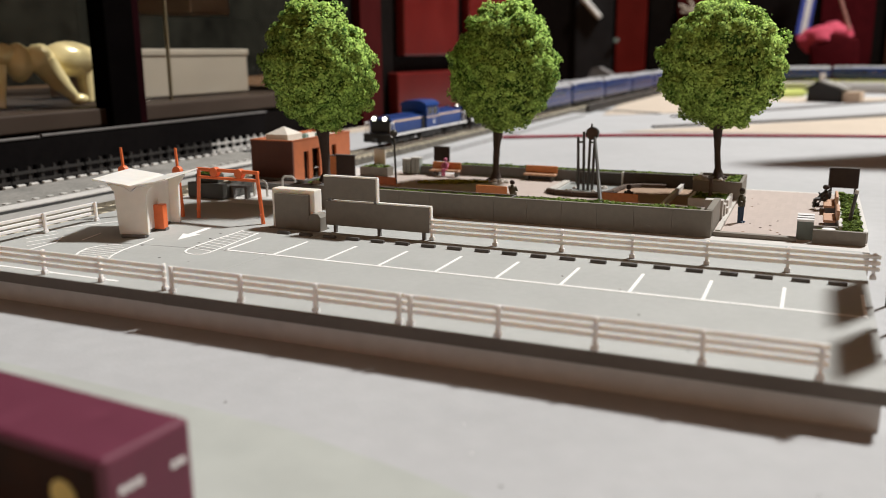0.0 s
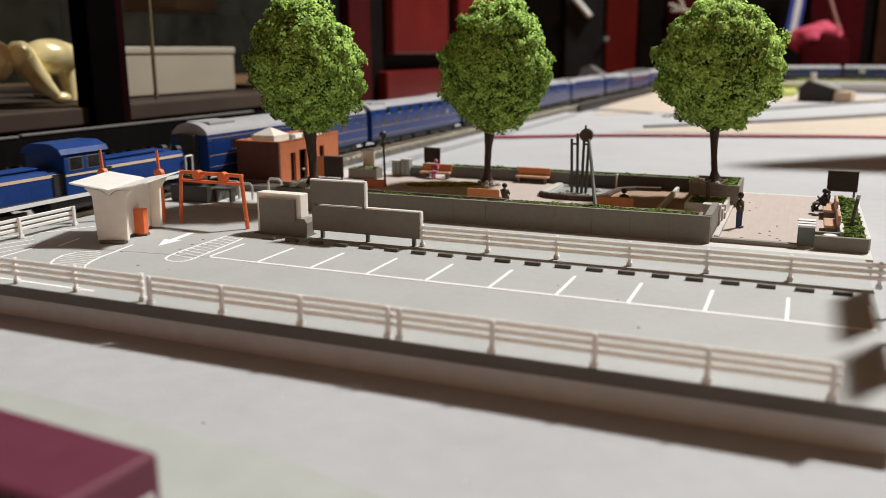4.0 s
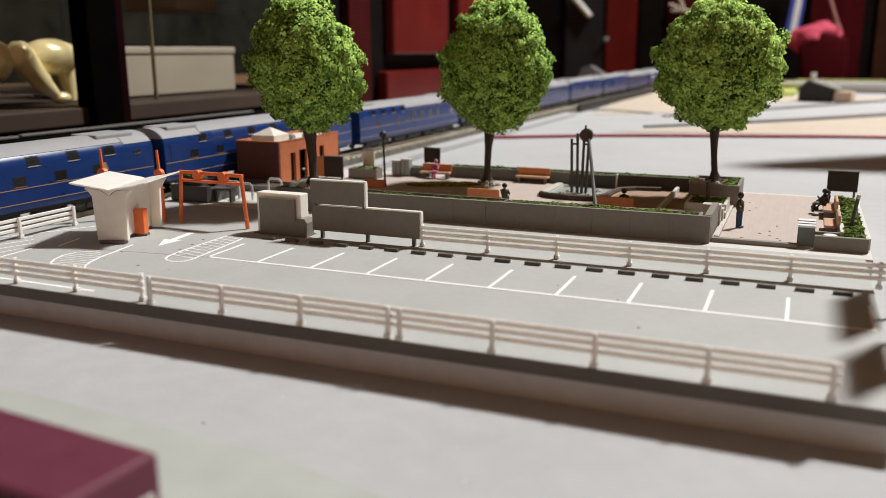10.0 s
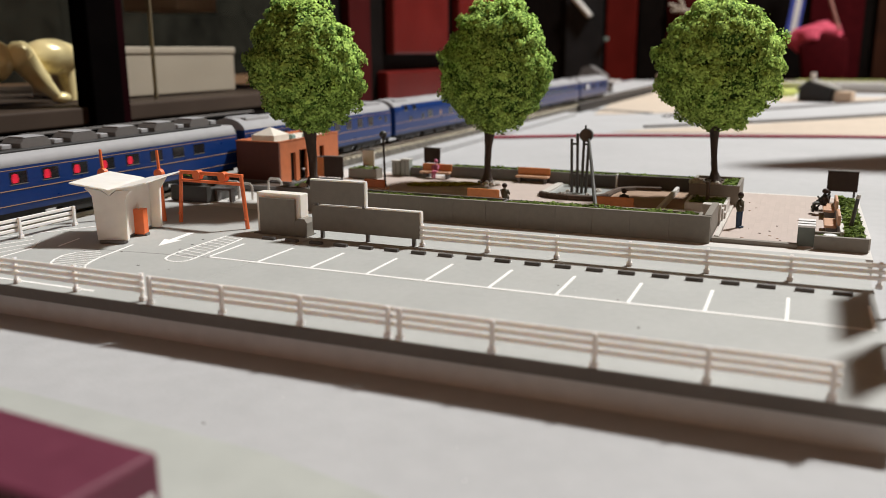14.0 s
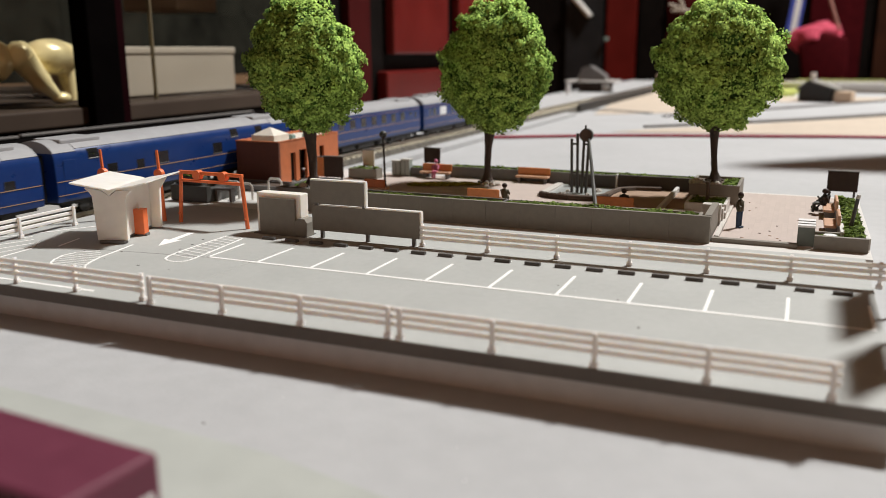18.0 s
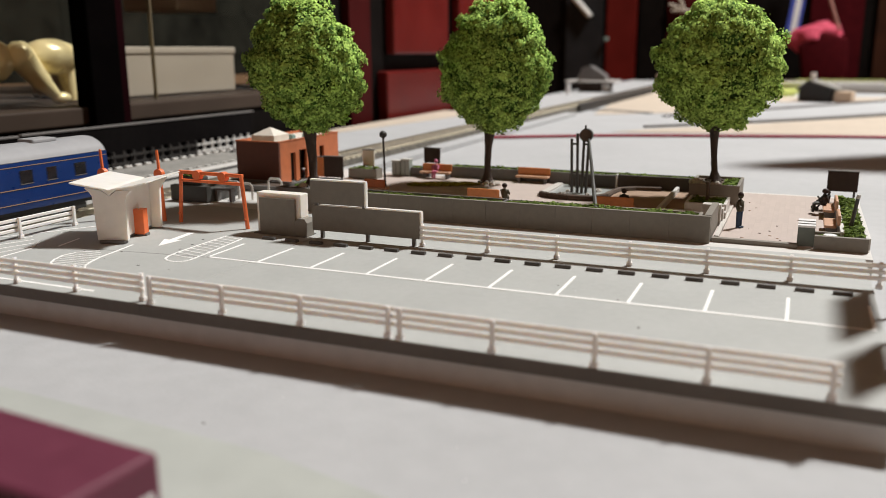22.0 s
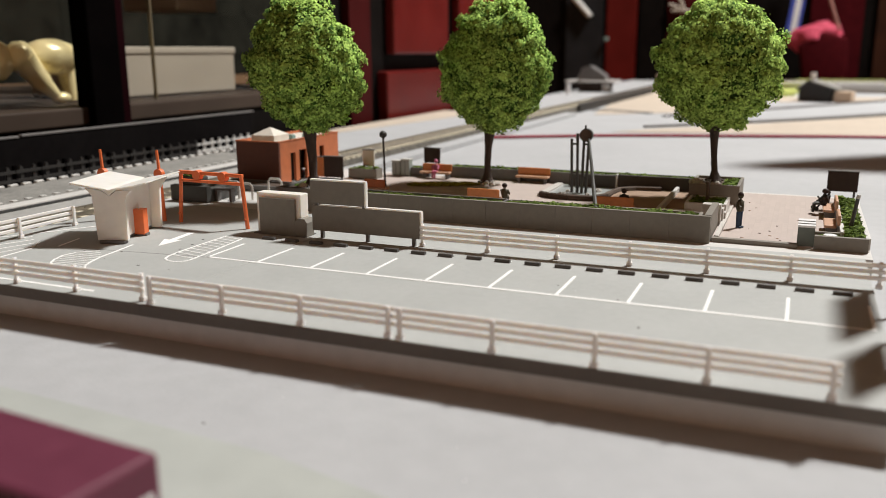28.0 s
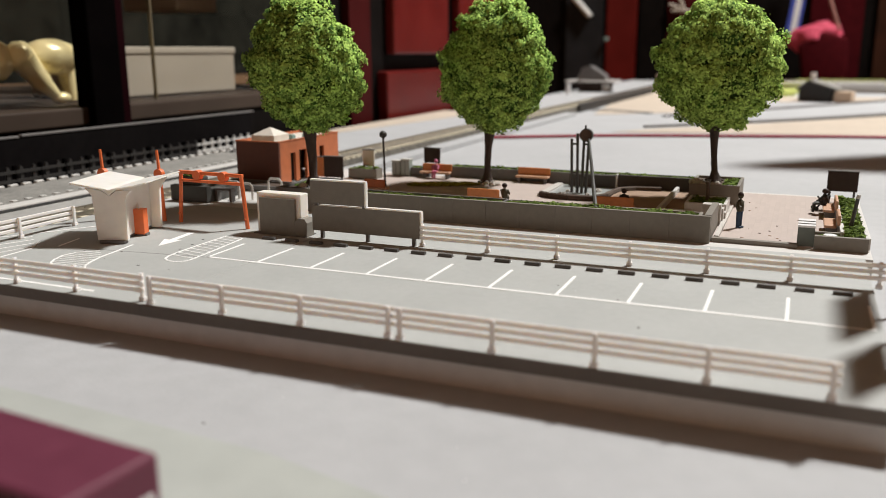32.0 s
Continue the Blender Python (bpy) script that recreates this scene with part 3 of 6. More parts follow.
def shadow_caster():
    """Unseen board added above the table, only to cast its soft shadow there."""
    t = thing("shelf_board", "grey board on tall posts, added out of view to cast a shadow", "shelf", 0, 0, TZ)
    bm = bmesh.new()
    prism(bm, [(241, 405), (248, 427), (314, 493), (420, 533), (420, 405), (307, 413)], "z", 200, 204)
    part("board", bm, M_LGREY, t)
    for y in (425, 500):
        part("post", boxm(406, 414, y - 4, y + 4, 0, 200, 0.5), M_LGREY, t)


shadow_caster()


# ---- park ----
def leaf_cloud(name, material, parent, sampler, count, size, seed, label=""):
    """Many small irregular flakes, scattered by sampler(rng) -> (point, outward)."""
    rng = random.Random(seed)
    verts, faces = [], []
    for _ in range(count):
        p, out = sampler(rng)
        n = (Vector(out) + Vector((rng.uniform(-1, 1), rng.uniform(-1, 1), rng.uniform(-1, 1))) * 0.6).normalized()
        u = n.orthogonal().normalized()
        v = n.cross(u)
        a0 = rng.uniform(0, 6.28)
        s = size * rng.uniform(0.55, 1.3)
        k = rng.choice((4, 5))
        base = len(verts)
        for i in range(k):
            a = a0 + i * 6.283 / k
            r = s * rng.uniform(0.65, 1.1)
            q = Vector(p) + (u * math.cos(a) * 1.3 + v * math.sin(a) * 0.95) * r + n * rng.uniform(-0.25, 0.25) * s
            verts.append(tuple(q * MM))
        faces.append(tuple(range(base, base + k)))
    me = bpy.data.meshes.new(name)
    me.from_pydata(verts, [], faces)
    me.materials.append(material)
    ob = new(name, me)
    ob.parent = parent
    return tagged(ob, label=label)


def crumb_cloud(name, material, parent, sampler, count, size, seed, label=""):
    """Many small four-cornered crumbs of foam, scattered by sampler(rng) -> (point, outward)."""
    rng = random.Random(seed)
    verts, faces, normals = [], [], []
    for _ in range(count):
        p, out = sampler(rng)
        n = (Vector(out) + Vector((rng.uniform(-1, 1), rng.uniform(-1, 1), rng.uniform(-1, 1))) * 0.8).normalized()
        soft = (Vector(out) + n * 0.28).normalized()
        normals += [tuple(soft)] * 4
        u = n.orthogonal().normalized()
        v = n.cross(u)
        a0, s = rng.uniform(0, 6.28), size * rng.uniform(0.55, 1.35)
        base = len(verts)
        for i in range(3):
            a = a0 + i * 2.094 + rng.uniform(-0.4, 0.4)
            verts.append(tuple((p + (u * math.cos(a) + v * math.sin(a)) * s * rng.uniform(0.75, 1.2)) * MM))
        verts.append(tuple((p + n * s * rng.uniform(0.35, 0.95) + u * s * rng.uniform(-0.3, 0.3)) * MM))
        faces += [(base, base + 1, base + 3), (base + 1, base + 2, base + 3), (base + 2, base, base + 3)]
    me = bpy.data.meshes.new(name)
    me.from_pydata(verts, [], faces)
    me.shade_smooth()
    me.normals_split_custom_set_from_vertices(normals)
    me.materials.append(material)
    ob = new(name, me)
    ob.parent = parent
    return tagged(ob, label=label)


def tree(x, y, z, lean, crown_z, rx, rz, seed, label, girth=1.0, point=0.0, hollow=None, tilt=0.0, foam=None):
    """lean: (dx, dy) of the crown's centre from the foot; crown from egg-shaped lumps of crumbled foam."""
    t = thing("tree", label, "tree", x, y, z, 0, "park trees")
    c = Vector((lean[0], lean[1], crown_z))
    bm = bmesh.new()
    top = crown_z - rz * 0.55
    rings, seg = [], 12
    for k in range(15):
        u = k / 14
        z_ = -0.4 + u * (top + 0.4)
        q = Vector((lean[0] * u ** 1.6 + 0.5 * math.sin(u * 3 + seed), lean[1] * u + 0.3 * math.sin(u * 4 + seed), z_))
        r = (1.4 + 1.7 * max(0.0, 1 - u * 7) + 4.4 * max(0.0, u - 0.40) ** 1.3) * girth
        ring = []
        for i in range(seg):
            a_ = i * 6.2832 / seg
            d = Vector((math.cos(a_), math.sin(a_), 0))
            w = 1 + 0.22 * noise.noise(Vector((d.x * 1.6, d.y * 1.6, z_ * 0.18 + seed * 5)))
            ring.append(bm.verts.new(q + d * r * w))
        rings.append(ring)
    for ra, rb in zip(rings, rings[1:]):
        for i in range(seg):
            bm.faces.new((ra[i], ra[(i + 1) % seg], rb[(i + 1) % seg], rb[i]))
    for k in range(5):
        a = k * 1.257 + seed
        rod(bm, (0, 0, 0.9), (math.cos(a) * 3.6, math.sin(a) * 3.6, 0.0), 1.0, 0.3, 6)
    part("trunk", bm, M_TRUNK, t, "dark brown trunk", True)
    fork = Vector((lean[0], lean[1], top))
    for k in range(9):
        a = k * 2.4 + seed
        bm = bmesh.new()
        top = c + Vector((math.cos(a) * rx * 0.62, math.sin(a) * rx * 0.62, rz * (-0.35 + 0.11 * k)))
        st = fork.lerp(c, 0.12 * (k % 4))
        mid = st.lerp(top, 0.5) + Vector((0, 0, 1.5))
        rod(bm, st, mid, 0.9, 0.6, 6)
        rod(bm, mid, top, 0.6, 0.25, 6)
        part("limb", bm, M_TRUNK, t)

    def radius(d):
        """Crown radius along a unit direction: an egg with lumps."""
        e = 1.0 / math.sqrt((d.x ** 2 + d.y ** 2) / rx ** 2 + d.z ** 2 / rz ** 2)
        w = 1.0 - point * max(0.0, d.z) * (1 - abs(d.z)) * 1.6
        low = 1.0 - 0.14 * max(0.0, -d.z - 0.25)
        n1 = noise.noise(d * 2.1 + Vector((seed * 7.3, seed, 1))) * 0.10
        n2 = noise.noise(d * 5.5 + Vector((seed * 3.3, seed, 4))) * 0.11
        n3 = noise.noise(d * 12.0 + Vector((seed, seed * 2.7, 9))) * 0.07
        dent = 0.0
        if hollow:
            k = (Vector(hollow).normalized() - d).length + 0.12 * noise.noise(d * 9 + Vector((seed, 3, 3)))
            dent = 0.42 * max(0.0, 1 - k / 0.42) ** 0.6
        return e * w * low * (1 + n1 + n2 + n3 - dent)

    def lean_over(p):
        return Vector((p.x + tilt * (p.z - c.z), p.y, p.z))
    bm = bmesh.new()
    res = bmesh.ops.create_icosphere(bm, subdivisions=4, radius=1)
    for v in res["verts"]:
        d = v.co.normalized()
        v.co = c + d * radius(d) * (0.84 + 0.06 * noise.noise(d * 9 + Vector((seed, 0, 0))))
        v.co = lean_over(v.co)
    part("inner_foliage", bm, M_CORE, t)

    rc = random.Random(seed * 31)
    clumps = []
    for _ in range(330):
        d = Vector((rc.gauss(0, 1), rc.gauss(0, 1), rc.gauss(0, 1))).normalized()
        clumps.append((c + d * radius(d) * rc.uniform(0.83, 0.95), rc.uniform(1.5, 3.4), d))

    def crown(rng):
        if rng.random() < 0.70:
            q, r, out = clumps[rng.randrange(len(clumps))]
            if hollow and (Vector(hollow).normalized() - out).length < 0.28 and rng.random() < 0.75:
                q, r, out = clumps[rng.randrange(len(clumps))]
            d = (Vector((rng.gauss(0, 1), rng.gauss(0, 1), rng.gauss(0, 1))).normalized() + out * 0.75).normalized()
            return lean_over(q + d * r * rng.uniform(0.6, 1.2)), (d * 0.6 + out * 0.7).normalized()
        d = Vector((rng.gauss(0, 1), rng.gauss(0, 1), rng.gauss(0, 1))).normalized()
        return lean_over(c + d * radius(d) * rng.uniform(0.84, 0.95)), d
    crumb_cloud("crown", foam or M_LEAF, t, crown, 42000, 0.68, seed, "crumbled bright green foam foliage")
    return t


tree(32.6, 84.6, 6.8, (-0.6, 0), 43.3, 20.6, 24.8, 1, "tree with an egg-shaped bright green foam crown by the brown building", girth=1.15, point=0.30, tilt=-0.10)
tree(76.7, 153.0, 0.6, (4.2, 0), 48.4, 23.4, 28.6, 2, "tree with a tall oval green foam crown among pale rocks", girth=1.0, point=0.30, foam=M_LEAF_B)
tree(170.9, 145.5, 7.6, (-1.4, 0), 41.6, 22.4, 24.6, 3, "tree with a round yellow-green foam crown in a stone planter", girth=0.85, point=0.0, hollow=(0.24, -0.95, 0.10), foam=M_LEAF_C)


def hedge(x0, x1, y0, y1, z, h, seed, parent, count=None):
    """Foam greenery filling a planter."""
    def sampler(rng):
        x, y = rng.uniform(x0, x1), rng.uniform(y0, y1)
        lump = 0.5 + 0.5 * noise.noise(Vector((x * 0.25, y * 0.25, seed)))
        return Vector((x, y, z + h * lump * rng.random() ** 0.5)), Vector((0, 0, 1))
    n = count or int((x1 - x0) * (y1 - y0) * 3.2) + 60
    leaf_cloud("greenery", M_HEDGE, parent, sampler, min(n, 5000), 0.75, seed, "dark green foam greenery")


def planter(x0, x1, y0, y1, h, wall, material, label, seed, fill=True, fh=1.6):
    t = thing("planter", label, "planter", x0, y0, 0, 0, "park planters")
    w, d = x1 - x0, y1 - y0
    for b in ((0, w, 0, wall), (0, w, d - wall, d), (0, wall, wall, d - wall), (w - wall, w, wall, d - wall)):
        part("kerb", boxm(*b, 0, h, 0.12), material, t)
    part("soil", boxm(wall, w - wall, wall, d - wall, 0, h - 0.9), M_SOIL, t)
    if fill:
        hedge(wall, w - wall, wall, d - wall, h - 1.0, fh, seed, t)
    return t


def bench(x, y, z, rz, L, back, label, material=None):
    """Slatted bench along local x, the back on local +y."""
    t = thing("bench", label, "bench", x, y, z, rz, "park benches")
    m = material or M_BENCH
    part("seat", boxm(-L / 2, L / 2, -2.2, 1.4, 2.2, 3.1, 0.3), M_BENCH_L, t, "pale seat plank")
    if back:
        part("backrest", boxm(-L / 2, L / 2, 1.4, 2.4, 3.0, 6.3, 0.4), m, t)
    for sx in (-1, 1):
        part("leg", boxm(sx * L * 0.4 - 0.5, sx * L * 0.4 + 0.5, -1.6, 1.6, 0, 2.2), M_GREY_D, t)
    return t


def park():
    g = thing("model_park", "model park base with grey retaining wall and pink paving", "park", 0, 0, 0)
    part("plate", boxm(-26.4, LX1 + 2, 66.4, 172, TZ, -0.3), M_LGREY, g)
    part("path", boxm(24, 178, 74, 166, -0.3, 0.15), M_PAVE, g, "pink path surface")
    part("paving_bed", boxm(178, LX1 + 1.5, 75.4, 168, -0.3, 0.0), M_PAVE, g)
    # front retaining wall in cast segments
    xs = [36.5 + 11.72 * k for k in range(13)]
    for a, b in zip(xs, xs[1:]):
        part("wall_panel", boxm(a + 0.025, b - 0.025, 70.2, 72.2, -0.3, 7.6, 0.08), M_GREY, g)
    part("coping", boxm(36.0, 177.3, 70.0, 71.4, 7.6, 7.95, 0.1), M_GREY, g, "grey coping along the wall")
    part("end_wall", boxm(175.2, 177.2, 72.2, 95, -0.3, 8.0, 0.1), M_GREY, g)
    part("step", boxm(177.4, 201.2, 73.2, 75.4, -0.3, 1.0, 0.15), M_GREY, g, "kerb step before the paving")
    # steps beside the wall
    for k in range(3):
        part("stair_tread", boxm(172.0 + 1.6 * k, 177.8 + 0.5 * k, 96 + 4.0 * k, 100 + 4.0 * k, 0, 7.0 - 1.9 * k, 0.15), M_STONE_SLAB, g, "pale stair tread")
    part("stair_side", boxm(177.9, 179.3, 76, 134, 0, 1.2, 0.1), M_STONE_SLAB, g, "pale low kerb")
    tile = to_mesh("paving_tile", boxm(0.0, 1.695, 0.0, 6.79, 0, 0.14, 0.015), M_PAVE)
    for i in range(23):
        for j in range(13):
            part("paving_tile", tile, None, g, at=mm_pose(179.4 + 1.7 * i, 75.6 + 6.8 * j + (3.4 if i % 2 else 0), 0.0))
    rng = random.Random(21)
    for k in range(14):
        bm = bmesh.new()
        ball(bm, (rng.uniform(181, 206), rng.uniform(78, 150), 0.2), rng.uniform(0.2, 0.42), 1, (1.4, 1, 0.35), 0.5, k)
        part("crumb", bm, M_SOIL if k % 2 else M_SAND, g, "loose crumb of dry foam")
    return g


PARK = park()

t_front = planter(112, 174, 72.7, 80.5, 7.2, 1.0, M_GREY, "long grey planter with foam greenery behind the park wall", 11, fh=2.1)
t_back = planter(54, 166, 164, 172, 5.0, 1.0, M_GREY_D, "long low planter with a dark green hedge along the park's back", 12, fh=1.6)
t_tree3 = planter(163.2, 180.8, 133.6, 157, 7.8, 1.1, M_GREY, "square grey planter with stones round a tree", 13, fill=False)
hedge(11.5, 16.4, 3, 20, 6.4, 1.9, 31, t_tree3)
planter(165, 178.5, 108, 124, 5.2, 1.0, M_LGREY, "pale planter beside the steps with low greenery", 14)
planter(13.4, 27.6, 146, 152, 4.4, 0.8, M_GREY, "small grey planter with a green shrub", 15, fh=3.0)
planter(30, 47, 160, 167, 4.2, 0.8, M_GREY_D, "small dark planter by the bench", 16)
planter(38, 111.5, 72.4, 80.5, 7.3, 0.6, M_GREY_D, "dark soil bed with sparse low greenery behind the wall", 17, fill=False)
# sparse plants
hedge(60, 110, 73.4, 79.6, 6.0, 1.5, 33, PARK, 900)
planter(-24, 22, 100, 114, 2.2, 1.0, M_GREY_D, "low dark kerbed bed beside the brown building", 18, fill=False)
t_tree1 = planter(24.4, 36.4, 72.4, 100, 7.4, 1.0, M_GREY_D, "dark grey raised planter round the tree near the gate", 19, fill=False)
hedge(1.2, 5, 10, 24, 6.2, 1.4, 32, t_tree1, 120)
bench(46.5, 110.0, 0.15, 180, 9.0, True, "dark red-brown bench seen from behind near the lamp post", M_BRICK)

bench(95.0, 161.5, 0.15, 0, 14.5, True, "orange-brown bench with backrest on the pink path")
bench(51.0, 158.2, 0.15, 0, 14.2, True, "orange-brown bench where a small figure sits")
bench(94.2, 104.0, 0.15, 180, 12.5, True, "orange-brown bench seen from behind the wall")
bench(142.5, 104.0, 0.15, 180, 12.8, True, "orange-brown bench facing the sand pit")
bench(210.5, 100.0, 0.2, -90, 13.0, True, "pale wooden bench beside the green planter", M_BENCH_L)
bench(210.6, 128.0, 0.2, -90, 14.0, True, "pale wooden bench beside the green planter", M_BENCH_L)


def board(x, y, z, rz, w, z0, z1, material, label, posts=True):
    t = thing("notice_board", label, "notice board", x, y, z, rz, "park notice boards")
    part("panel", boxm(-w / 2, w / 2, -0.5, 0.5, z0, z1, 0.3), material, t)
    if posts:
        for sx in (-1, 1):
            part("post", boxm(sx * w * 0.4 - 0.4, sx * w * 0.4 + 0.4, -0.3, 0.3, 0, z0), M_POLE, t)
    part("top_edge", boxm(-w / 2 - 0.2, w / 2 + 0.2, -0.6, 0.8, z1, z1 + 0.35), M_GREY_D, t)
    return t


board(11.8, 136.0, 0.3, 0, 9.6, 1.2, 10.3, M_BOARD, "black rounded notice board near the brown building")
board(3.2, 138.0, 0.2, 0, 9.5, 1.0, 9.6, M_BENCH, "orange-brown rounded board near the brown building", False)
board(20.0, 153.4, 0.2, 0, 5.8, 4.4, 11.8, M_ROOF, "pale grey notice board by the shrub planter")
board(42.5, 173.6, 0.2, -8, 8.6, 4.6, 11.4, M_BOARD, "black notice board behind the bench")
board(215.2, 158.0, 0.2, 0, 10.4, 4.0, 11.4, M_BOARD, "large black notice board at the planter's end")
board(171.6, 116.0, 2.8, 90, 3.8, 0.2, 8.8, M_SOIL, "narrow dark brown information pillar in the planter", False)


def right_bed():
    t = thing("planter", "L-shaped grey planter with a bright green hedge beside the benches", "planter", 0, 0, 0, 0, "park planters")
    part("kerb", boxm(205.5, 219.6, 73.6, 75.2, -0.3, 3.8, 0.1), M_GREY, t)
    part("kerb", boxm(219.0, 220.3, 77.0, 150, 0, 3.4, 0.1), M_LGREY, t)
    part("kerb", boxm(212.6, 213.8, 84, 150, 0, 3.4, 0.1), M_LGREY, t)
    part("kerb", boxm(205.5, 212.6, 84, 85.2, 0, 3.0, 0.1), M_GREY, t)
    part("soil", boxm(205.6, 219, 77, 84, 0, 2.2), M_SOIL, t)
    part("soil", boxm(213.8, 219, 84, 150, 0, 2.2), M_SOIL, t)
    hedge(213.9, 219, 78, 149, 2.0, 2.6, 21, t, 3200)
    hedge(206.5, 213.5, 77.4, 83.6, 1.9, 0.7, 22, t, 200)
    bm = bmesh.new()
    bmesh.ops.create_cone(bm, cap_ends=True, segments=20, radius1=2.2, radius2=1.8, depth=0.8, matrix=Matrix.Translation((209.8, 80.6, 2.6)))
    part("stone_disc", bm, M_WHITEPAINT, t, "white oval stone")
    c = thing("control_cabinet", "grey-green cabinet with a striped white top", "cabinet", 203.3, 77.2, 0)
    part("body", boxm(-2.3, 2.3, -1.6, 1.6, 0, 5.6, 0.15), M_GREENBOX, c)
    bm = bmesh.new()
    prism(bm, [(-1.7, 5.6), (1.7, 5.6), (1.7, 7.6), (-1.7, 6.2)], "x", -2.35, 2.35)
    part("sloping_top", bm, M_WHITEPAINT, c, "white sloping top")
    for k in range(2):
        part("stripe", boxm(-2.36, 2.36, -0.8 + k * 1.2, -0.5 + k * 1.2, 6.2 + k * 0.5, 6.72 + k * 0.5), M_GREY_D, c)


right_bed()


def utility_boxes():
    for x, h in ((31.0, 6.6), (35.6, 7.4)):
        u = thing("utility_box", "pale grey-green utility box behind the park path", "utility box", x, 160.4, 0.15, 0, "utility boxes")
        part("body", boxm(-2.1, 2.1, -1.8, 1.8, 0.4, h, 0.2), M_PALEBOX, u)
        part("lid", boxm(-2.3, 2.3, -2.0, 2.0, h, h + 0.5, 0.15), M_LGREY, u, "pale lid")
        part("door_seam", boxm(-0.12, 0.12, -1.86, -1.78, 0.8, h - 0.4), M_GREY_D, u)
        part("foot", boxm(-1.9, 1.9, -1.6, 1.6, 0, 0.4), M_GREY_D, u)


utility_boxes()


def clock():
    t = thing("park_clock", "dark clock tower on slanting posts in the park", "clock", 120.0, 141.0, 0)
    for a, b in (((-2.6, 0, 0), (-3.2, 0, 21.7)), ((-0.4, 0, 0), (-0.9, 0, 24.0)), ((1.3, 0, 0), (1.7, 0, 21.5)), ((2.9, 0.4, 0), (3.5, 0.4, 21.5))):
        bm = bmesh.new()
        rod(bm, a, b, 0.62, 0.55, 8)
        part("post", bm, M_POLE, t)
    bm = bmesh.new()
    rod(bm, (21.4, -63.6, 6.6), (3.8, -0.8, 22.0), 0.7, 0.5, 8)
    part("slanting_post", bm, M_POLE, t)
    for z, a, b in ((8.5, -2.8, -0.6), (19.8, -3.1, -0.8), (19.8, 1.7, 3.5), (7.0, 1.4, 3.1)):
        part("crossbar", boxm(a, b, -0.35, 0.35, z - 0.35, z + 0.35), M_POLE, t)
    bm = bmesh.new()
    rod(bm, (2.6, -1.0, 23.4), (2.6, 1.0, 23.4), 2.55, 2.55, 28)
    part("clock_case", bm, M_POLE, t)
    bm = bmesh.new()
    rod(bm, (2.6, -1.15, 23.4), (2.6, -1.0, 23.4), 2.1, 2.1, 28)
    part("clock_face", bm, M_SOIL, t, "brown clock face")
    bm = bmesh.new()
    rod(bm, (2.2, 0, 25.6), (2.2, 0, 27.2), 0.45, 0.35, 8)
    part("finial", bm, M_POLE, t)


clock()


def lamp_post(x, y, z, h, label):
    t = thing("park_lamp", label, "lamp post", x, y, z, 0, "park lamps")
    bm = bmesh.new()
    rod(bm, (0.6, 0, 0), (0, 0, h - 2), 0.5, 0.42, 8)
    part("pole", bm, M_POLE, t)
    bm = bmesh.new()
    ball(bm, (0, 0, h - 1.6), 1.6, 2)
    part("globe", bm, M_POLE, t, "round dark lamp head", True)


lamp_post(42.5, 124.0, 0, 24.0, "slim dark lamp post with a round head")
def stake(x, y, z):
    t = thing("marker_post", "short dark post with a pale tip leaning in the green planter", "post", x, y, z)
    bm = bmesh.new()
    rod(bm, (-0.6, 0, 0), (0.6, 0, 9.4), 0.62, 0.5, 8)
    part("shaft", bm, M_POLE, t)
    bm = bmesh.new()
    rod(bm, (0.6, 0, 9.4), (0.75, 0, 10.6), 0.62, 0.55, 8)
    part("tip", bm, M_LGREY, t, "pale tip")


stake(216.4, 96.0, 2.2)


def pond():
    t = thing("sand_pit", "stone-edged play basin and sand pit under the clock", "basin", 0, 0, 0)
    part("basin_floor", boxm(109, 132, 129, 160, 0.15, 0.5), M_WATER, t, "pale basin floor")
    part("back_wall", boxm(112, 131.4, 157.0, 158.6, 0.15, 5.6, 0.15), M_BASIN, t, "dark basin back wall")
    part("back_wall", boxm(132.2, 163.0, 158.2, 159.8, 0.15, 6.0, 0.15), M_BASIN, t, "dark basin back wall")
    part("wall_end", boxm(131.5, 132.1, 156.8, 159.9, 0.15, 6.2, 0.1), M_LGREY, t, "pale wall end")
    part("edge", boxm(106.4, 109.2, 130, 159, 0.15, 1.3, 0.2), M_STONE_SLAB, t, "pale stone edge")
    timber = [(108, 130), (112, 127), (120, 125.6), (129, 126.2), (132.4, 134), (133, 142), (134.4, 150), (140, 154.5), (150, 156)]
    for a, b in zip(timber, timber[1:]):
        bm = bmesh.new()
        rod(bm, (a[0], a[1], 1.1), (b[0], b[1], 1.1), 1.25, 1.25, 8)
        part("timber_edge", bm, M_SOIL, t, "brown timber edge", True)
    part("sand_bed", boxm(134, 164, 106, 157.5, 0.15, 0.7), M_SAND, t, "brown sand bed")
    part("divider", boxm(155.7, 157.0, 106, 156, 0.15, 2.8, 0.15), M_LGREY, t, "pale grey divider")
    part("divider", boxm(157.2, 168, 106.2, 107.4, 0.15, 2.8, 0.15), M_LGREY, t, "pale grey divider")
    rng = random.Random(4)
    for k in range(7):
        bm = bmesh.new()
        ball(bm, (rng.uniform(112, 128), rng.uniform(133, 150), 0.8), rng.uniform(0.7, 1.5), 2, (1, 1, 0.7), 0.4, k)
        part("stone", bm, M_ROCK, t, "pale stone in the basin")


pond()


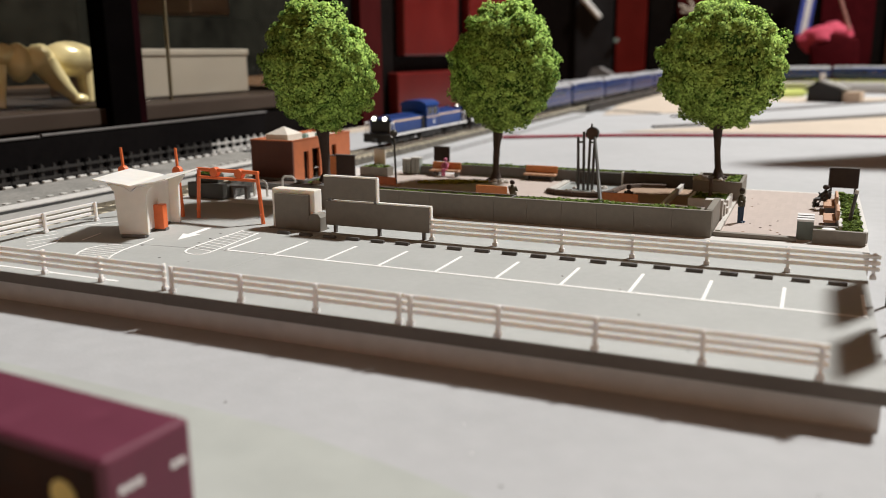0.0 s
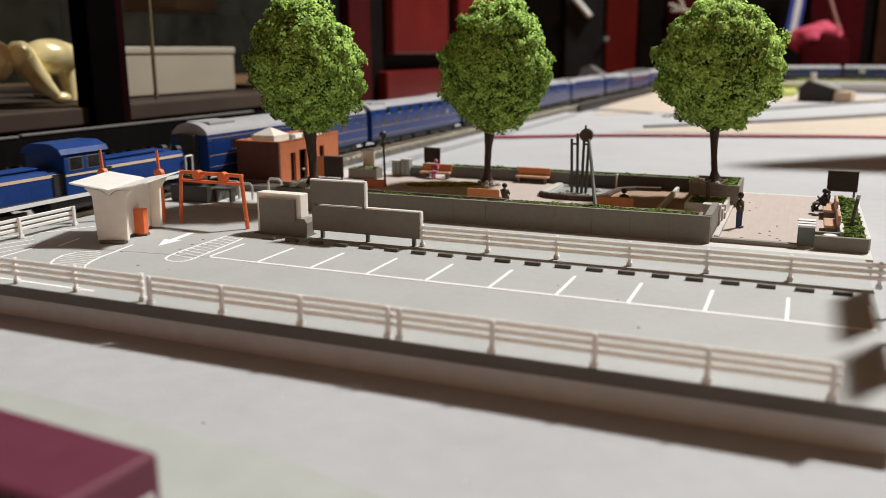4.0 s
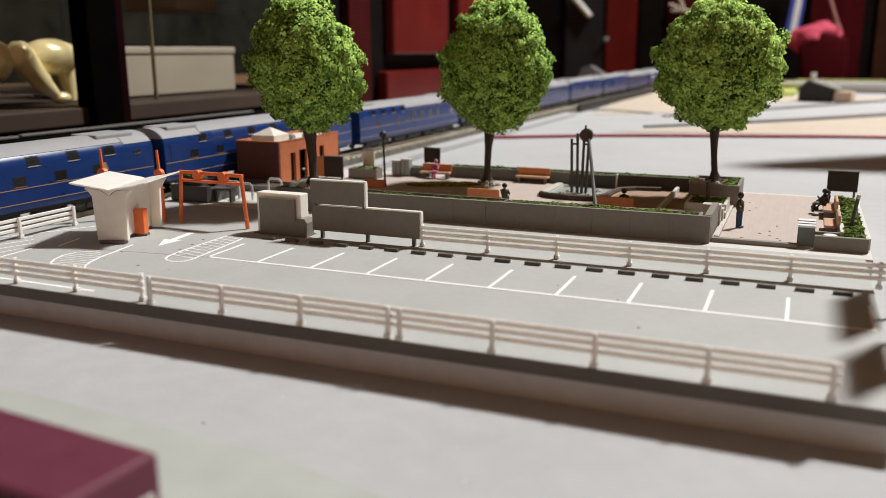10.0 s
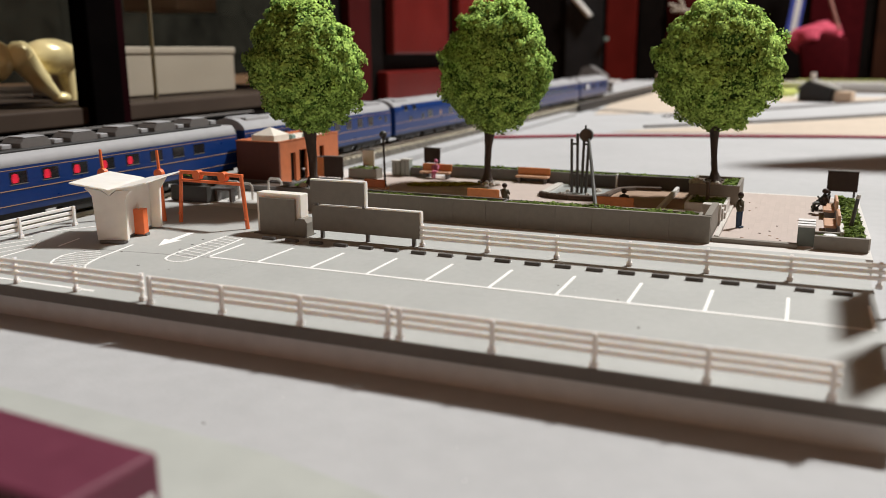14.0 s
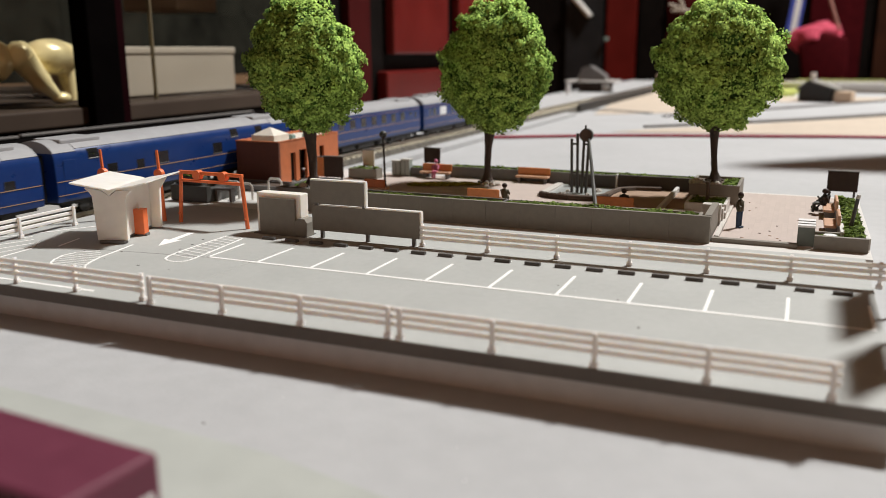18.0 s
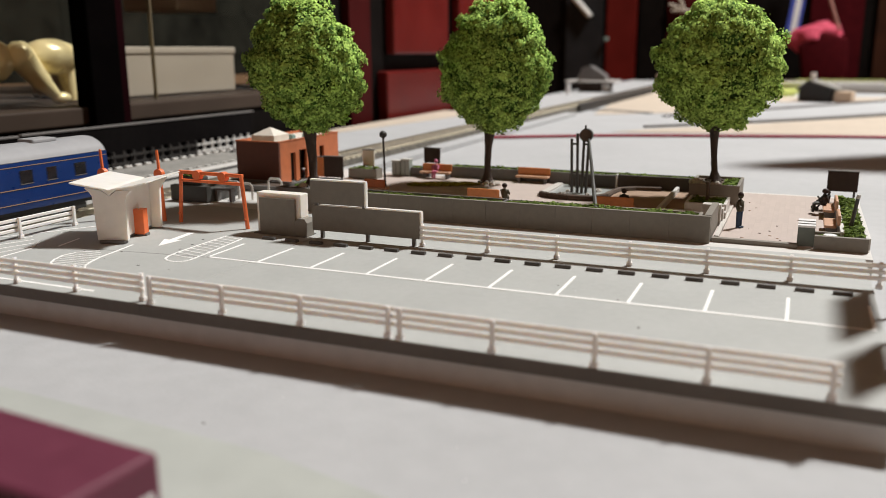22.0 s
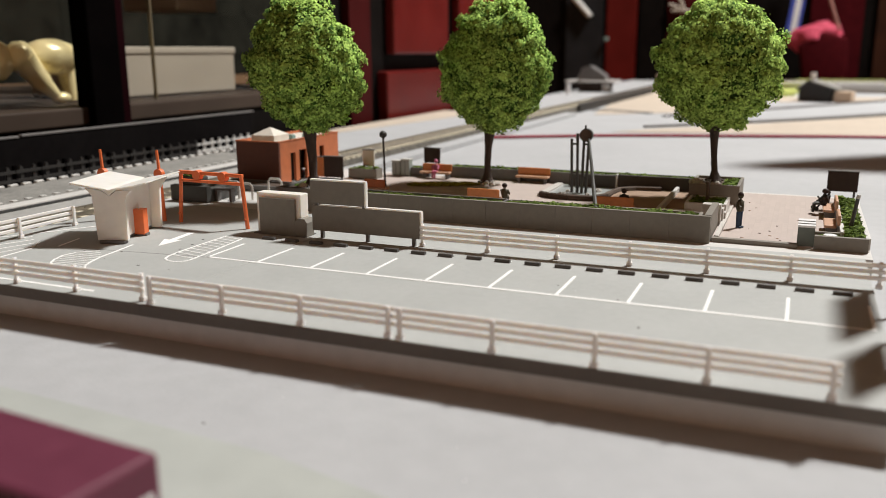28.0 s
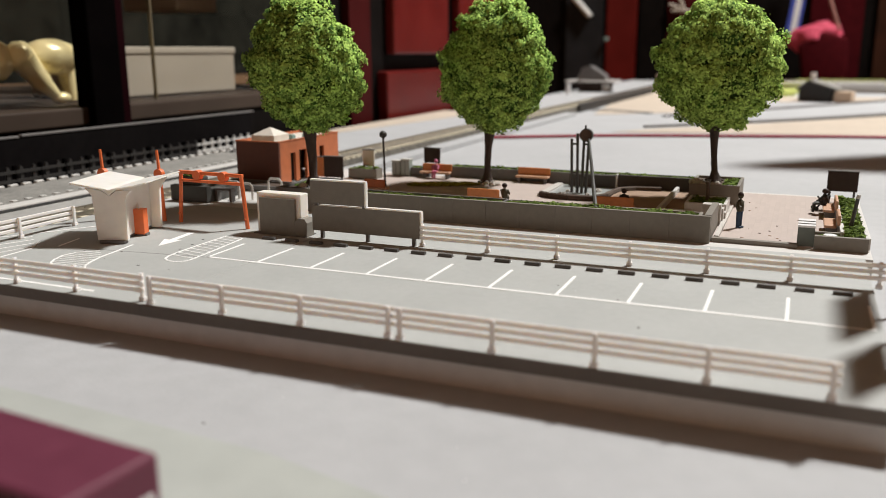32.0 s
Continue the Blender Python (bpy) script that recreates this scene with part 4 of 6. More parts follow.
def turf_and_rocks():
    t = thing("turf_patch", "yellow-green turf patch beside the tree", "turf", 0, 0, 0.15)

    def sampler(rng):
        a, r = rng.uniform(0, 6.283), rng.random() ** 0.5
        x = 62 + 14 * r * math.cos(a)
        return Vector((x, 141 + 0.45 * (x - 62) + 3.4 * r * math.sin(a), 0.2 + 0.7 * rng.random())), Vector((0, 0, 1))
    leaf_cloud("turf", M_MOSS, t, sampler, 2200, 0.6, 5)
    rng = random.Random(3)
    for k in range(24):
        bm = bmesh.new()
        a = rng.uniform(0, 6.28)
        cx, cy, cz = (30.5 + 3 * math.cos(a), 88 + 6 * math.sin(a), 6.7) if k % 4 == 3 else (80 + 3.6 * math.cos(a), 149 + 3 * math.sin(a), 0.6) if k < 8 else (168 + 4.5 * math.cos(a), 142 + 5 * math.sin(a), 7.2)
        ball(bm, (0, 0, 0), rng.uniform(0.9, 1.7), 2, (1, 0.9, 0.7), 0.5, k)
        solid("rock", bm, M_ROCK, "small pale grey rock at the foot of a tree", "rock", cx, cy, cz, 0, "rocks round the trees")


turf_and_rocks()


def figure(x, y, z, rz, bm, material, label, legs=None):
    ob = solid("figurine", bm, material, label, "figurine", x, y, z, rz, "small painted figurines", smooth=True)
    if legs:
        ob.data.materials.append(legs)
        for p in ob.data.polygons:
            if p.center.z < 5.3 * MM:
                p.material_index = 1
    ob.data.materials.append(M_DOLL_A if material is M_DOLL_A else M_BOARD)
    top = max(v.co.z for v in ob.data.vertices)
    for p in ob.data.polygons:
        if p.center.z > top - 1.3 * MM:
            p.material_index = len(ob.data.materials) - 1


def standing():
    bm = bmesh.new()
    rod(bm, (-0.55, 0, 0), (-0.5, 0, 5.2), 0.6, 0.75, 8)
    rod(bm, (0.55, 0, 0), (0.5, 0, 5.2), 0.6, 0.75, 8)
    ball(bm, (0, 0, 7.0), 1.5, 2, (1.05, 0.75, 1.55))
    rod(bm, (-1.3, 0, 8.4), (-1.9, -0.9, 5.6), 0.5, 0.4, 6)
    rod(bm, (-1.9, -0.9, 5.8), (-2.2, -1.6, 7.4), 0.4, 0.35, 6)
    rod(bm, (1.3, 0, 8.4), (1.8, 0.2, 5.0), 0.5, 0.4, 6)
    ball(bm, (0, 0, 10.4), 1.0, 2, (0.9, 0.95, 1.15))
    box(bm, -0.95, -0.15, -1.3, 0.5, 0, 0.6, 0.2)
    box(bm, 0.15, 0.95, -1.3, 0.5, 0, 0.6, 0.2)
    return bm


def seated(k=1.0):
    bm = bmesh.new()
    ball(bm, (0, 0, 2.0), 1.35, 2, (1.0, 0.75, 1.5))
    ball(bm, (0, 0, 4.9), 0.95, 2)
    rod(bm, (-0.5, -0.3, 0.6), (-0.5, -2.6, 0.6), 0.6, 0.5, 6)
    rod(bm, (0.5, -0.3, 0.6), (0.5, -2.6, 0.6), 0.6, 0.5, 6)
    rod(bm, (-0.5, -2.6, 0.6), (-0.5, -2.8, -2.4), 0.45, 0.4, 6)
    rod(bm, (0.5, -2.6, 0.6), (0.5, -2.8, -2.4), 0.45, 0.4, 6)
    rod(bm, (-1.2, 0, 3.2), (-1.4, -1.4, 1.6), 0.45, 0.4, 6)
    rod(bm, (1.2, 0, 3.2), (1.4, -1.4, 1.6), 0.45, 0.4, 6)
    for v in bm.verts:
        v.co.x, v.co.y = v.co.x * k, v.co.y * k
    return bm


figure(183.6, 95.8, 0.2, 60, standing(), M_OLIVE, "standing painted figurine in an olive coat and blue trousers", M_JEANS)
figure(51.2, 158.0, 2.9, 0, seated(), M_DOLL_A, "seated magenta painted figurine on a bench")
figure(101.6, 104.6, 2.8, 180, seated(), M_OLIVE, "seated dark painted figurine at the bench's end")
figure(145.0, 105.0, 3.4, 180, seated(), M_DOLL_B, "seated dark painted figurine on a bench")
figure(209.0, 131.0, 3.2, -90, seated(1.25), M_DOLL_B, "seated black painted figurine on the pale bench")


def pushchair(x, y):
    t = thing("pushchair", "small black folded pushchair beside the bench", "pushchair", x, y, 0.2, 20)
    for sy in (-1.4, 1.4):
        bm = bmesh.new()
        rod(bm, (-2.6, sy, 0.6), (1.8, sy, 6.6), 0.3, 0.3, 6)
        rod(bm, (2.4, sy, 0.6), (-1.4, sy, 4.6), 0.3, 0.3, 6)
        part("frame", bm, M_DOLL_B, t)
        for x_ in (-2.6, 2.4):
            bm = bmesh.new()
            rod(bm, (x_, sy - 0.3, 0.7), (x_, sy + 0.3, 0.7), 0.75, 0.75, 12)
            part("wheel", bm, M_DOLL_B, t)
    bm = bmesh.new()
    prism(bm, [(-2.0, 2.0), (1.6, 2.2), (2.0, 5.4), (0.4, 4.6), (-1.6, 3.2)], "y", -1.5, 1.5)
    part("seat", bm, M_DOLL_B, t)


pushchair(208.6, 139.0)


def restroom():
    t = thing("restroom_building", "brown park restroom building with a cream pyramid roof", "building", -24.6, 116.0, 0.2, 0)
    W_, D_, H_ = 21.6, 50.0, 17.8
    part("front_wall", boxm(0, W_, 0, 1.2, 0, H_, 0.1), M_BRICK_SHADE, t, "red-brown end wall, its shade put into the colour")
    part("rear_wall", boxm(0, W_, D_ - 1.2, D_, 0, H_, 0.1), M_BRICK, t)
    part("back_wall", boxm(0, 1.2, 1.2, D_ - 1.2, 0, H_, 0.1), M_BRICK, t)
    for a, b, z0, z1 in ((1.2, 9, 0, H_), (9, 13, 12.5, H_), (13, 16, 0, H_), (16, 22, 13.2, H_), (22, 33, 0, H_), (33, 37, 0, 8), (33, 37, 13.2, H_), (37, D_ - 1.2, 0, H_)):
        part("side_wall", boxm(W_ - 1.2, W_, a, b, z0, z1, 0.05), M_BRICK, t)
    part("door", boxm(W_ - 2.6, W_ - 2.0, 8.5, 13.5, 0, 12.8), M_BOARD, t, "dark door")
    part("door", boxm(W_ - 3.6, W_ - 3.0, 15.5, 22.5, 0, 13.4), M_BOARD, t, "dark doorway")
    part("window_pane", boxm(W_ - 1.8, W_ - 1.4, 32.8, 37.2, 7.9, 13.3), M_WINDOW, t, "dark window")
    part("ceiling_slab", boxm(0.3, W_ - 0.3, 1.3, D_ - 1.3, H_ - 1.2, H_ - 0.5), M_ROOF, t)
    for b in ((-0.2, W_ + 0.2, -0.2, 0.9), (-0.2, W_ + 0.2, D_ - 0.9, D_ + 0.2), (-0.2, 0.9, 0.9, D_ - 0.9), (W_ - 0.9, W_ + 0.2, 0.9, D_ - 0.9)):
        part("parapet", boxm(*b, H_, H_ + 0.5, 0.1), M_BRICK, t)
    for y0, x0, w in ((4.0, 5.4, 11.5),):
        h = 2.4
        bm = bmesh.new()
        a = [bm.verts.new(p) for p in ((x0, y0, H_ - 0.5), (x0 + w, y0, H_ - 0.5), (x0 + w, y0 + w, H_ - 0.5), (x0, y0 + w, H_ - 0.5))]
        m = [bm.verts.new(p) for p in ((x0, y0, H_ + h), (x0 + w, y0, H_ + h), (x0 + w, y0 + w, H_ + h), (x0, y0 + w, H_ + h))]
        top = bm.verts.new((x0 + w / 2, y0 + w / 2, H_ + h + w * 0.28))
        for i in range(4):
            j = (i + 1) % 4
            bm.faces.new((a[i], a[j], m[j], m[i]))
            bm.faces.new((m[i], m[j], top))
        bm.faces.new(a[::-1])
        bmesh.ops.recalc_face_normals(bm, faces=bm.faces[:])
        part("roof_light", bm, M_ROOF, t, "cream pyramid roof light")
    for x, y, w in ((14.5, 18.5, 2.4), (12.0, 23.0, 1.8), (16.0, 27.5, 2.0)):
        part("roof_box", boxm(x, x + w, y, y + w, H_ - 0.5, H_ + 1.3, 0.2), M_TEAL, t, "small grey-green roof box")


restroom()


def bike_racks():
    for x, y in ((1, 82), (5, 96), (-6, 84)):
        t = thing("bicycle_rack", "small pale metal hoop rack by the kerb", "rack", x, y, 0, 0, "hoop racks")
        for dx in (0,):
            bm = bmesh.new()
            rod(bm, (0, 0, 0), (0, 0, 5.0), 0.45, 0.45, 8)
            rod(bm, (0, 0, 5.0), (1.2, 0, 6.2), 0.45, 0.45, 8)
            rod(bm, (1.2, 0, 6.2), (5.0, 0, 6.2), 0.45, 0.45, 8)
            rod(bm, (5.0, 0, 6.2), (6.2, 0, 5.0), 0.45, 0.45, 8)
            rod(bm, (6.2, 0, 5.0), (6.2, 0, 0), 0.45, 0.45, 8)
            part("hoop", bm, M_LGREY, t)
    # Wall and bench below take darker colours to stand in for shade.
    t = thing("low_wall", "dark grey low planter wall by the lane, darkened for shade", "wall", -22, 70, 0)
    part("kerb", boxm(0, 17, 0, 3, 0, 6.0, 0.3), M_POLE, t)
    part("kerb", boxm(14, 17, 3, 22, 0, 5.0, 0.3), M_POLE, t)
    t = thing("shrub_tub", "dark tub with a small yellow-green shrub", "tub", -14, 74, 6.0)
    part("tub", boxm(-5.5, 5.5, -2, 2, 0, 3.2, 0.4), M_POLE, t)
    hedge(-4.5, 4.5, -1.6, 1.6, 2.6, 2.0, 41, t, 260)
    t = thing("low_bench", "small white backless bench by the low wall, greyed for shade", "bench", -1.0, 76, 0)
    part("top", boxm(-4, 4, -1.6, 1.6, 4.2, 5.0, 0.2), M_LEDGE, t)
    for x in (-3.2, 3.2):
        part("leg", boxm(x - 0.5, x + 0.5, -1.2, 1.2, 0, 4.2), M_LEDGE, t)


bike_racks()


# ---- track, an oval that the train runs round ----
TA, TB, T_END, T_BEGIN, T_R = -38.0, 0.012, 1250.0, -150.0, 300.0
RAIL_Z = 0.5
TK = math.sqrt(1 + TB * TB)
T_DIR = Vector((TB / TK, 1 / TK))
T_NOR = Vector((T_DIR.y, -T_DIR.x))


def track_at(s):
    """Place and heading (unit vector of growing s) on the oval; s = 0 at y = 0 on the near straight."""
    s1, s0 = T_END * TK, T_BEGIN * TK
    straight, arc = s1 - s0, math.pi * T_R
    u = (s - s0) % (2 * straight + 2 * arc)
    start = Vector((TA, 0)) + T_DIR * s0
    if u < straight:
        return start + T_DIR * u, T_DIR
    if u < straight + arc:
        a = (u - straight) / T_R
        c = start + T_DIR * straight + T_NOR * T_R
        return c - T_NOR * T_R * math.cos(a) + T_DIR * T_R * math.sin(a), T_DIR * math.cos(a) + T_NOR * math.sin(a)
    if u < 2 * straight + arc:
        d = u - straight - arc
        return start + T_DIR * (straight - d) + T_NOR * 2 * T_R, -T_DIR
    a = (u - 2 * straight - arc) / T_R
    c = start + T_NOR * T_R
    return c + T_NOR * T_R * math.cos(a) - T_DIR * T_R * math.sin(a), -T_DIR * math.cos(a) - T_NOR * math.sin(a)


LOOP = 2 * (T_END - T_BEGIN) * TK + 2 * math.pi * T_R


def track():
    t = thing("railway_track", "model railway track on a grey ballast bed", "railway track", 0, 0, 0)

    def sweep(profile, n=420):
        """Carry an outline (offset to the right, z) round the oval."""
        verts, faces = [], []
        for i in range(n):
            p, d = track_at(i * LOOP / n)
            r = Vector((d.y, -d.x))
            for o, z in profile:
                q = p + r * o
                verts.append((q.x * MM, q.y * MM, z * MM))
        k = len(profile)
        for i in range(n):
            for j in range(k):
                a, b = i * k + j, i * k + (j + 1) % k
                c, d2 = ((i + 1) % n) * k + (j + 1) % k, ((i + 1) % n) * k + j
                faces.append((a, b, c, d2))
        me = bpy.data.meshes.new("sweep")
        me.from_pydata(verts, [], faces)
        return me
    me = sweep([(-13.5, TZ), (11.6, TZ), (10.3, RAIL_Z - 2.3), (-10.3, RAIL_Z - 2.3)])
    me.materials.append(M_BALLAST)
    part("ballast_bed", me, None, t, "pale grey ballast bed")
    # Dark strip imitates the shaded gap between ballast bed and platform kerb.
    me = sweep([(-13.3, -4.0), (-10.4, -4.0), (-10.4, -1.5), (-13.3, -1.5)])
    me.materials.append(M_UNDER)
    part("gap_strip", me, None, t, "dark strip in place of the shaded gap beyond the bed")
    for o in (-4.5, 4.5):
        me = sweep([(o - 0.55, RAIL_Z - 2.0), (o + 0.55, RAIL_Z - 2.0), (o + 0.4, RAIL_Z), (o - 0.4, RAIL_Z)])
        me.materials.append(M_RAIL)
        part("rail", me, None, t, "nickel silver rail")
    sm = to_mesh("sleeper", boxm(-9.6, 9.6, -1.7, 1.7, RAIL_Z - 2.6, RAIL_Z - 1.5, 0.3), M_SLEEPER)
    for i in range(150):
        p, d = track_at(-100 + i * 6.2)
        part("sleeper", sm, None, t, at=mm_pose(p.x, p.y, 0, 0, 0, math.degrees(math.atan2(-d.x, d.y))))


track()


def track_edging():
    """Boards laid along the track: white foam near the park, a low dark wall further off."""
    t = thing("foam_strip", "white foam board strip laid along the track", "board", TA, 0, TZ, -math.degrees(math.atan(TB)))
    part("board", boxm(12.0, 24.0, 176, 640, 0, 3.4, 0.2), M_PAPER, t)
    w = thing("retaining_wall", "low dark grey retaining wall beside the far track", "wall", TA, 0, TZ, -math.degrees(math.atan(TB)))
    part("wall", boxm(12.2, 14.2, 690, 1110, 0, 8.4, 0.2), M_DARKWALL, w)
    part("coping", boxm(11.8, 14.6, 690, 1110, 8.4, 9.2, 0.2), M_LEDGE, w, "grey coping")


track_edging()


def viaduct():
    """The black station wall behind the track, with its picket fence and kerb."""
    t = thing("station_wall", "long black plastic station wall with a grey ledge", "wall", -137, 0, -6, -1.5)
    part("wall", boxm(-7.5, -5.5, -160, 282, -2, 22.4, 0.2), M_VIADUCT, t)
    part("ledge", boxm(-8.2, -5.0, -162, 104.2, 22.2, 23.3, 0.3), M_LEDGE, t, "dull grey ledge")
    part("ledge", boxm(-8.2, -5.0, 105.6, 284, 22.6, 23.7, 0.3), M_LEDGE, t, "dull grey ledge")
    f = thing("picket_fence", "dark and pale plastic picket fence along the platform", "fence", -131, 0, -6, -1.5)
    shape = [(-0.95, 0.0), (0.95, 0.0), (0.95, 9.8), (0.5, 10.8), (0, 11.2), (-0.5, 10.8), (-0.95, 9.8)]
    pm = to_mesh("picket", prism(bmesh.new(), shape, "x", -0.5, 0.5), M_FENCE_D)
    pw = to_mesh("picket", prism(bmesh.new(), shape, "x", -0.5, 0.5), M_FENCE_W)
    post = to_mesh("post", boxm(-0.9, 0.9, -0.7, 0.7, -2, 11.4, 0.2), M_JET)
    for k in range(47):
        y = -60.0 + 7.0 * k
        part("picket", pw if y > 215 else pm, None, f, at=mm_pose(0, y, 0))
        if k % 2:
            part("post", post, None, f, "black post", at=mm_pose(0.2, y + 3.4, 0))
    for z in (4.6, 8.6):
        part("rail", boxm(0.5, 1.1, -62, 213, z - 0.7, z + 0.7), M_FENCE_D, f)
        part("rail", boxm(0.5, 1.1, 213, 270, z - 0.7, z + 0.7), M_FENCE_W, f, "pale grey rail")
    part("footing", boxm(-0.5, 0.5, -62, 270, -2, 0.2), M_FENCE_D, f)
    foot = to_mesh("foot_block", boxm(1.2, 3.4, -2.2, 2.2, 2.4, 3.6, 0.5), M_LGREY)
    for k in range(47):
        part("foot_block", foot, None, f, "white foot block", at=mm_pose(0, -60.0 + 7.0 * k, 0))
    p = thing("platform", "grey concrete platform strip with a pale edge", "platform", -104, 0, -6, -1.5)
    part("slab", boxm(-24, 28.2, -160, 232, -2, 2.5), M_CONCRETE, p)
    part("edge", boxm(17.5, 24.5, -160, 232, 2.5, 3.6, 0.3), M_LGREY, p, "pale platform edge")
    # Dark strip between the pale edge and the walkway.
    part("dark_strip", boxm(24.6, 29.5, -160, 232, -2, 2.9), M_UNDER, p, "dark strip along the platform edge")
    part("walkway", boxm(29.6, 47.5, -160, 232, -2, 2.8, 0.2), M_WALKWAY, p, "grey concrete walkway")
    stud = to_mesh("stud", boxm(-1.1, 1.1, -1.3, 1.3, 2.5, 3.0, 0.2), M_LGREY)
    for k in range(41):
        part("stud", stud, None, p, at=mm_pose(9.5, -60 + 7.0 * k, 0))


viaduct()


# ---- train ----


def shell(L, prof):
    return prism(bmesh.new(), prof, "x", -L / 2, L / 2)


SIDE = [(-9.4, 5.6), (9.4, 5.6), (9.75, 7.0), (9.8, 9.0), (9.75, 15.0), (9.65, 18.0), (9.5, 20.0)]


def profile(shoulder):
    """Outlines of a coach's blue body and of its roof, which meet at the given height."""
    arc = [(9.5, 20.0), (9.3, 21.1), (8.85, 22.1), (8.2, 22.9), (7.2, 23.8), (6.0, 24.6), (4.4, 25.3), (2.4, 25.8), (0.0, 26.0)]
    low = [p for p in arc if p[1] <= shoulder]
    high = [p for p in arc if p[1] >= shoulder]
    body = SIDE[:-1] + low + [(-y, z) for y, z in reversed(low)] + [(-y, z) for y, z in reversed(SIDE[2:-1])]
    k = low[-1]
    roof = [(-k[0] + 0.15, k[1] - 0.4), (k[0] - 0.15, k[1] - 0.4)] + [(y + (0.12 if y > 0 else 0), z + 0.12) for y, z in high] + [(-y - 0.12, z + 0.12) for y, z in reversed(high[:-1])]
    return body, roof


MESHES = {}


def shared(key, make):
    if key not in MESHES:
        MESHES[key] = make()
    return MESHES[key]


def bogie(parent, x):
    m = shared("bogie", lambda: to_mesh("bogie", box(box(boxm(-14, 14, -8.4, -6.8, 2.2, 4.6, 0.3), -14, 14, 6.8, 8.4, 2.2, 4.6, 0.3), -4, 4, -8, 8, 3.0, 5.4), M_UNDER))
    b = part("bogie", m, None, parent, at=mm_pose(x, 0, 0))

    def wheel():
        bm = bmesh.new()
        rod(bm, (0, -5.2, 2.9), (0, -4.0, 2.9), 2.9, 2.9, 18)
        rod(bm, (0, 4.0, 2.9), (0, 5.2, 2.9), 2.9, 2.9, 18)
        rod(bm, (0, -7.4, 2.9), (0, 7.4, 2.9), 0.6, 0.6, 8)
        for y in (-8.6, 8.6):
            rod(bm, (0, y - 0.3, 2.9), (0, y + 0.3, 2.9), 1.1, 1.1, 10)
        return to_mesh("wheelset", bm, M_WHEEL)
    w = shared("wheelset", wheel)
    for dx in (-8.5, 8.5):
        part("wheelset", w, None, b, at=mm_pose(dx, 0, 0))


def window(parent, x, z, w, h, key, material, side):
    """Side windows are flat; those at the shoulder follow the body's curve."""
    if z < 20:
        ob = part("window", shared(("win", key), lambda: to_mesh("window", boxm(-w / 2, w / 2, -0.1, 0.1, -h / 2, h / 2, 0.08), material)), None, parent, at=mm_pose(x, side * 9.72, z))
        sill = shared(("sill", w), lambda: to_mesh("sill", boxm(-w / 2, w / 2, -0.16, 0.16, -0.15, 0.15), M_LEDGE))
        part("sill", sill, None, ob, at=mm_pose(0, 0, -h / 2 - 0.1))
        return
    arc = [(9.57, 19.3), (9.5, 20.0), (9.3, 21.1), (8.85, 22.1), (8.6, 22.42)]
    ob = part("window", shared(("win", key), lambda: to_mesh("window", prism(bmesh.new(), [(y + 0.09, q) for y, q in arc] + [(y - 0.5, q) for y, q in reversed(arc)], "x", -w / 2, w / 2), material)), None, parent, at=mm_pose(x, 0, 0, 0, 0, 0 if side > 0 else 180))
    part("sill", shared(("usill", w), lambda: to_mesh("sill", boxm(-w / 2, w / 2, 9.3, 9.78, 18.95, 19.3, 0.05), M_SILVER)), None, ob)


F_STEP, F_EMB = -13.0, 58.0
FU, FL, FA = (-53.5, -41.5, -28.8, -16.2), (-48.5, -22.8, -11.0), (-1.6, 10.0, 23.2, 35.0)


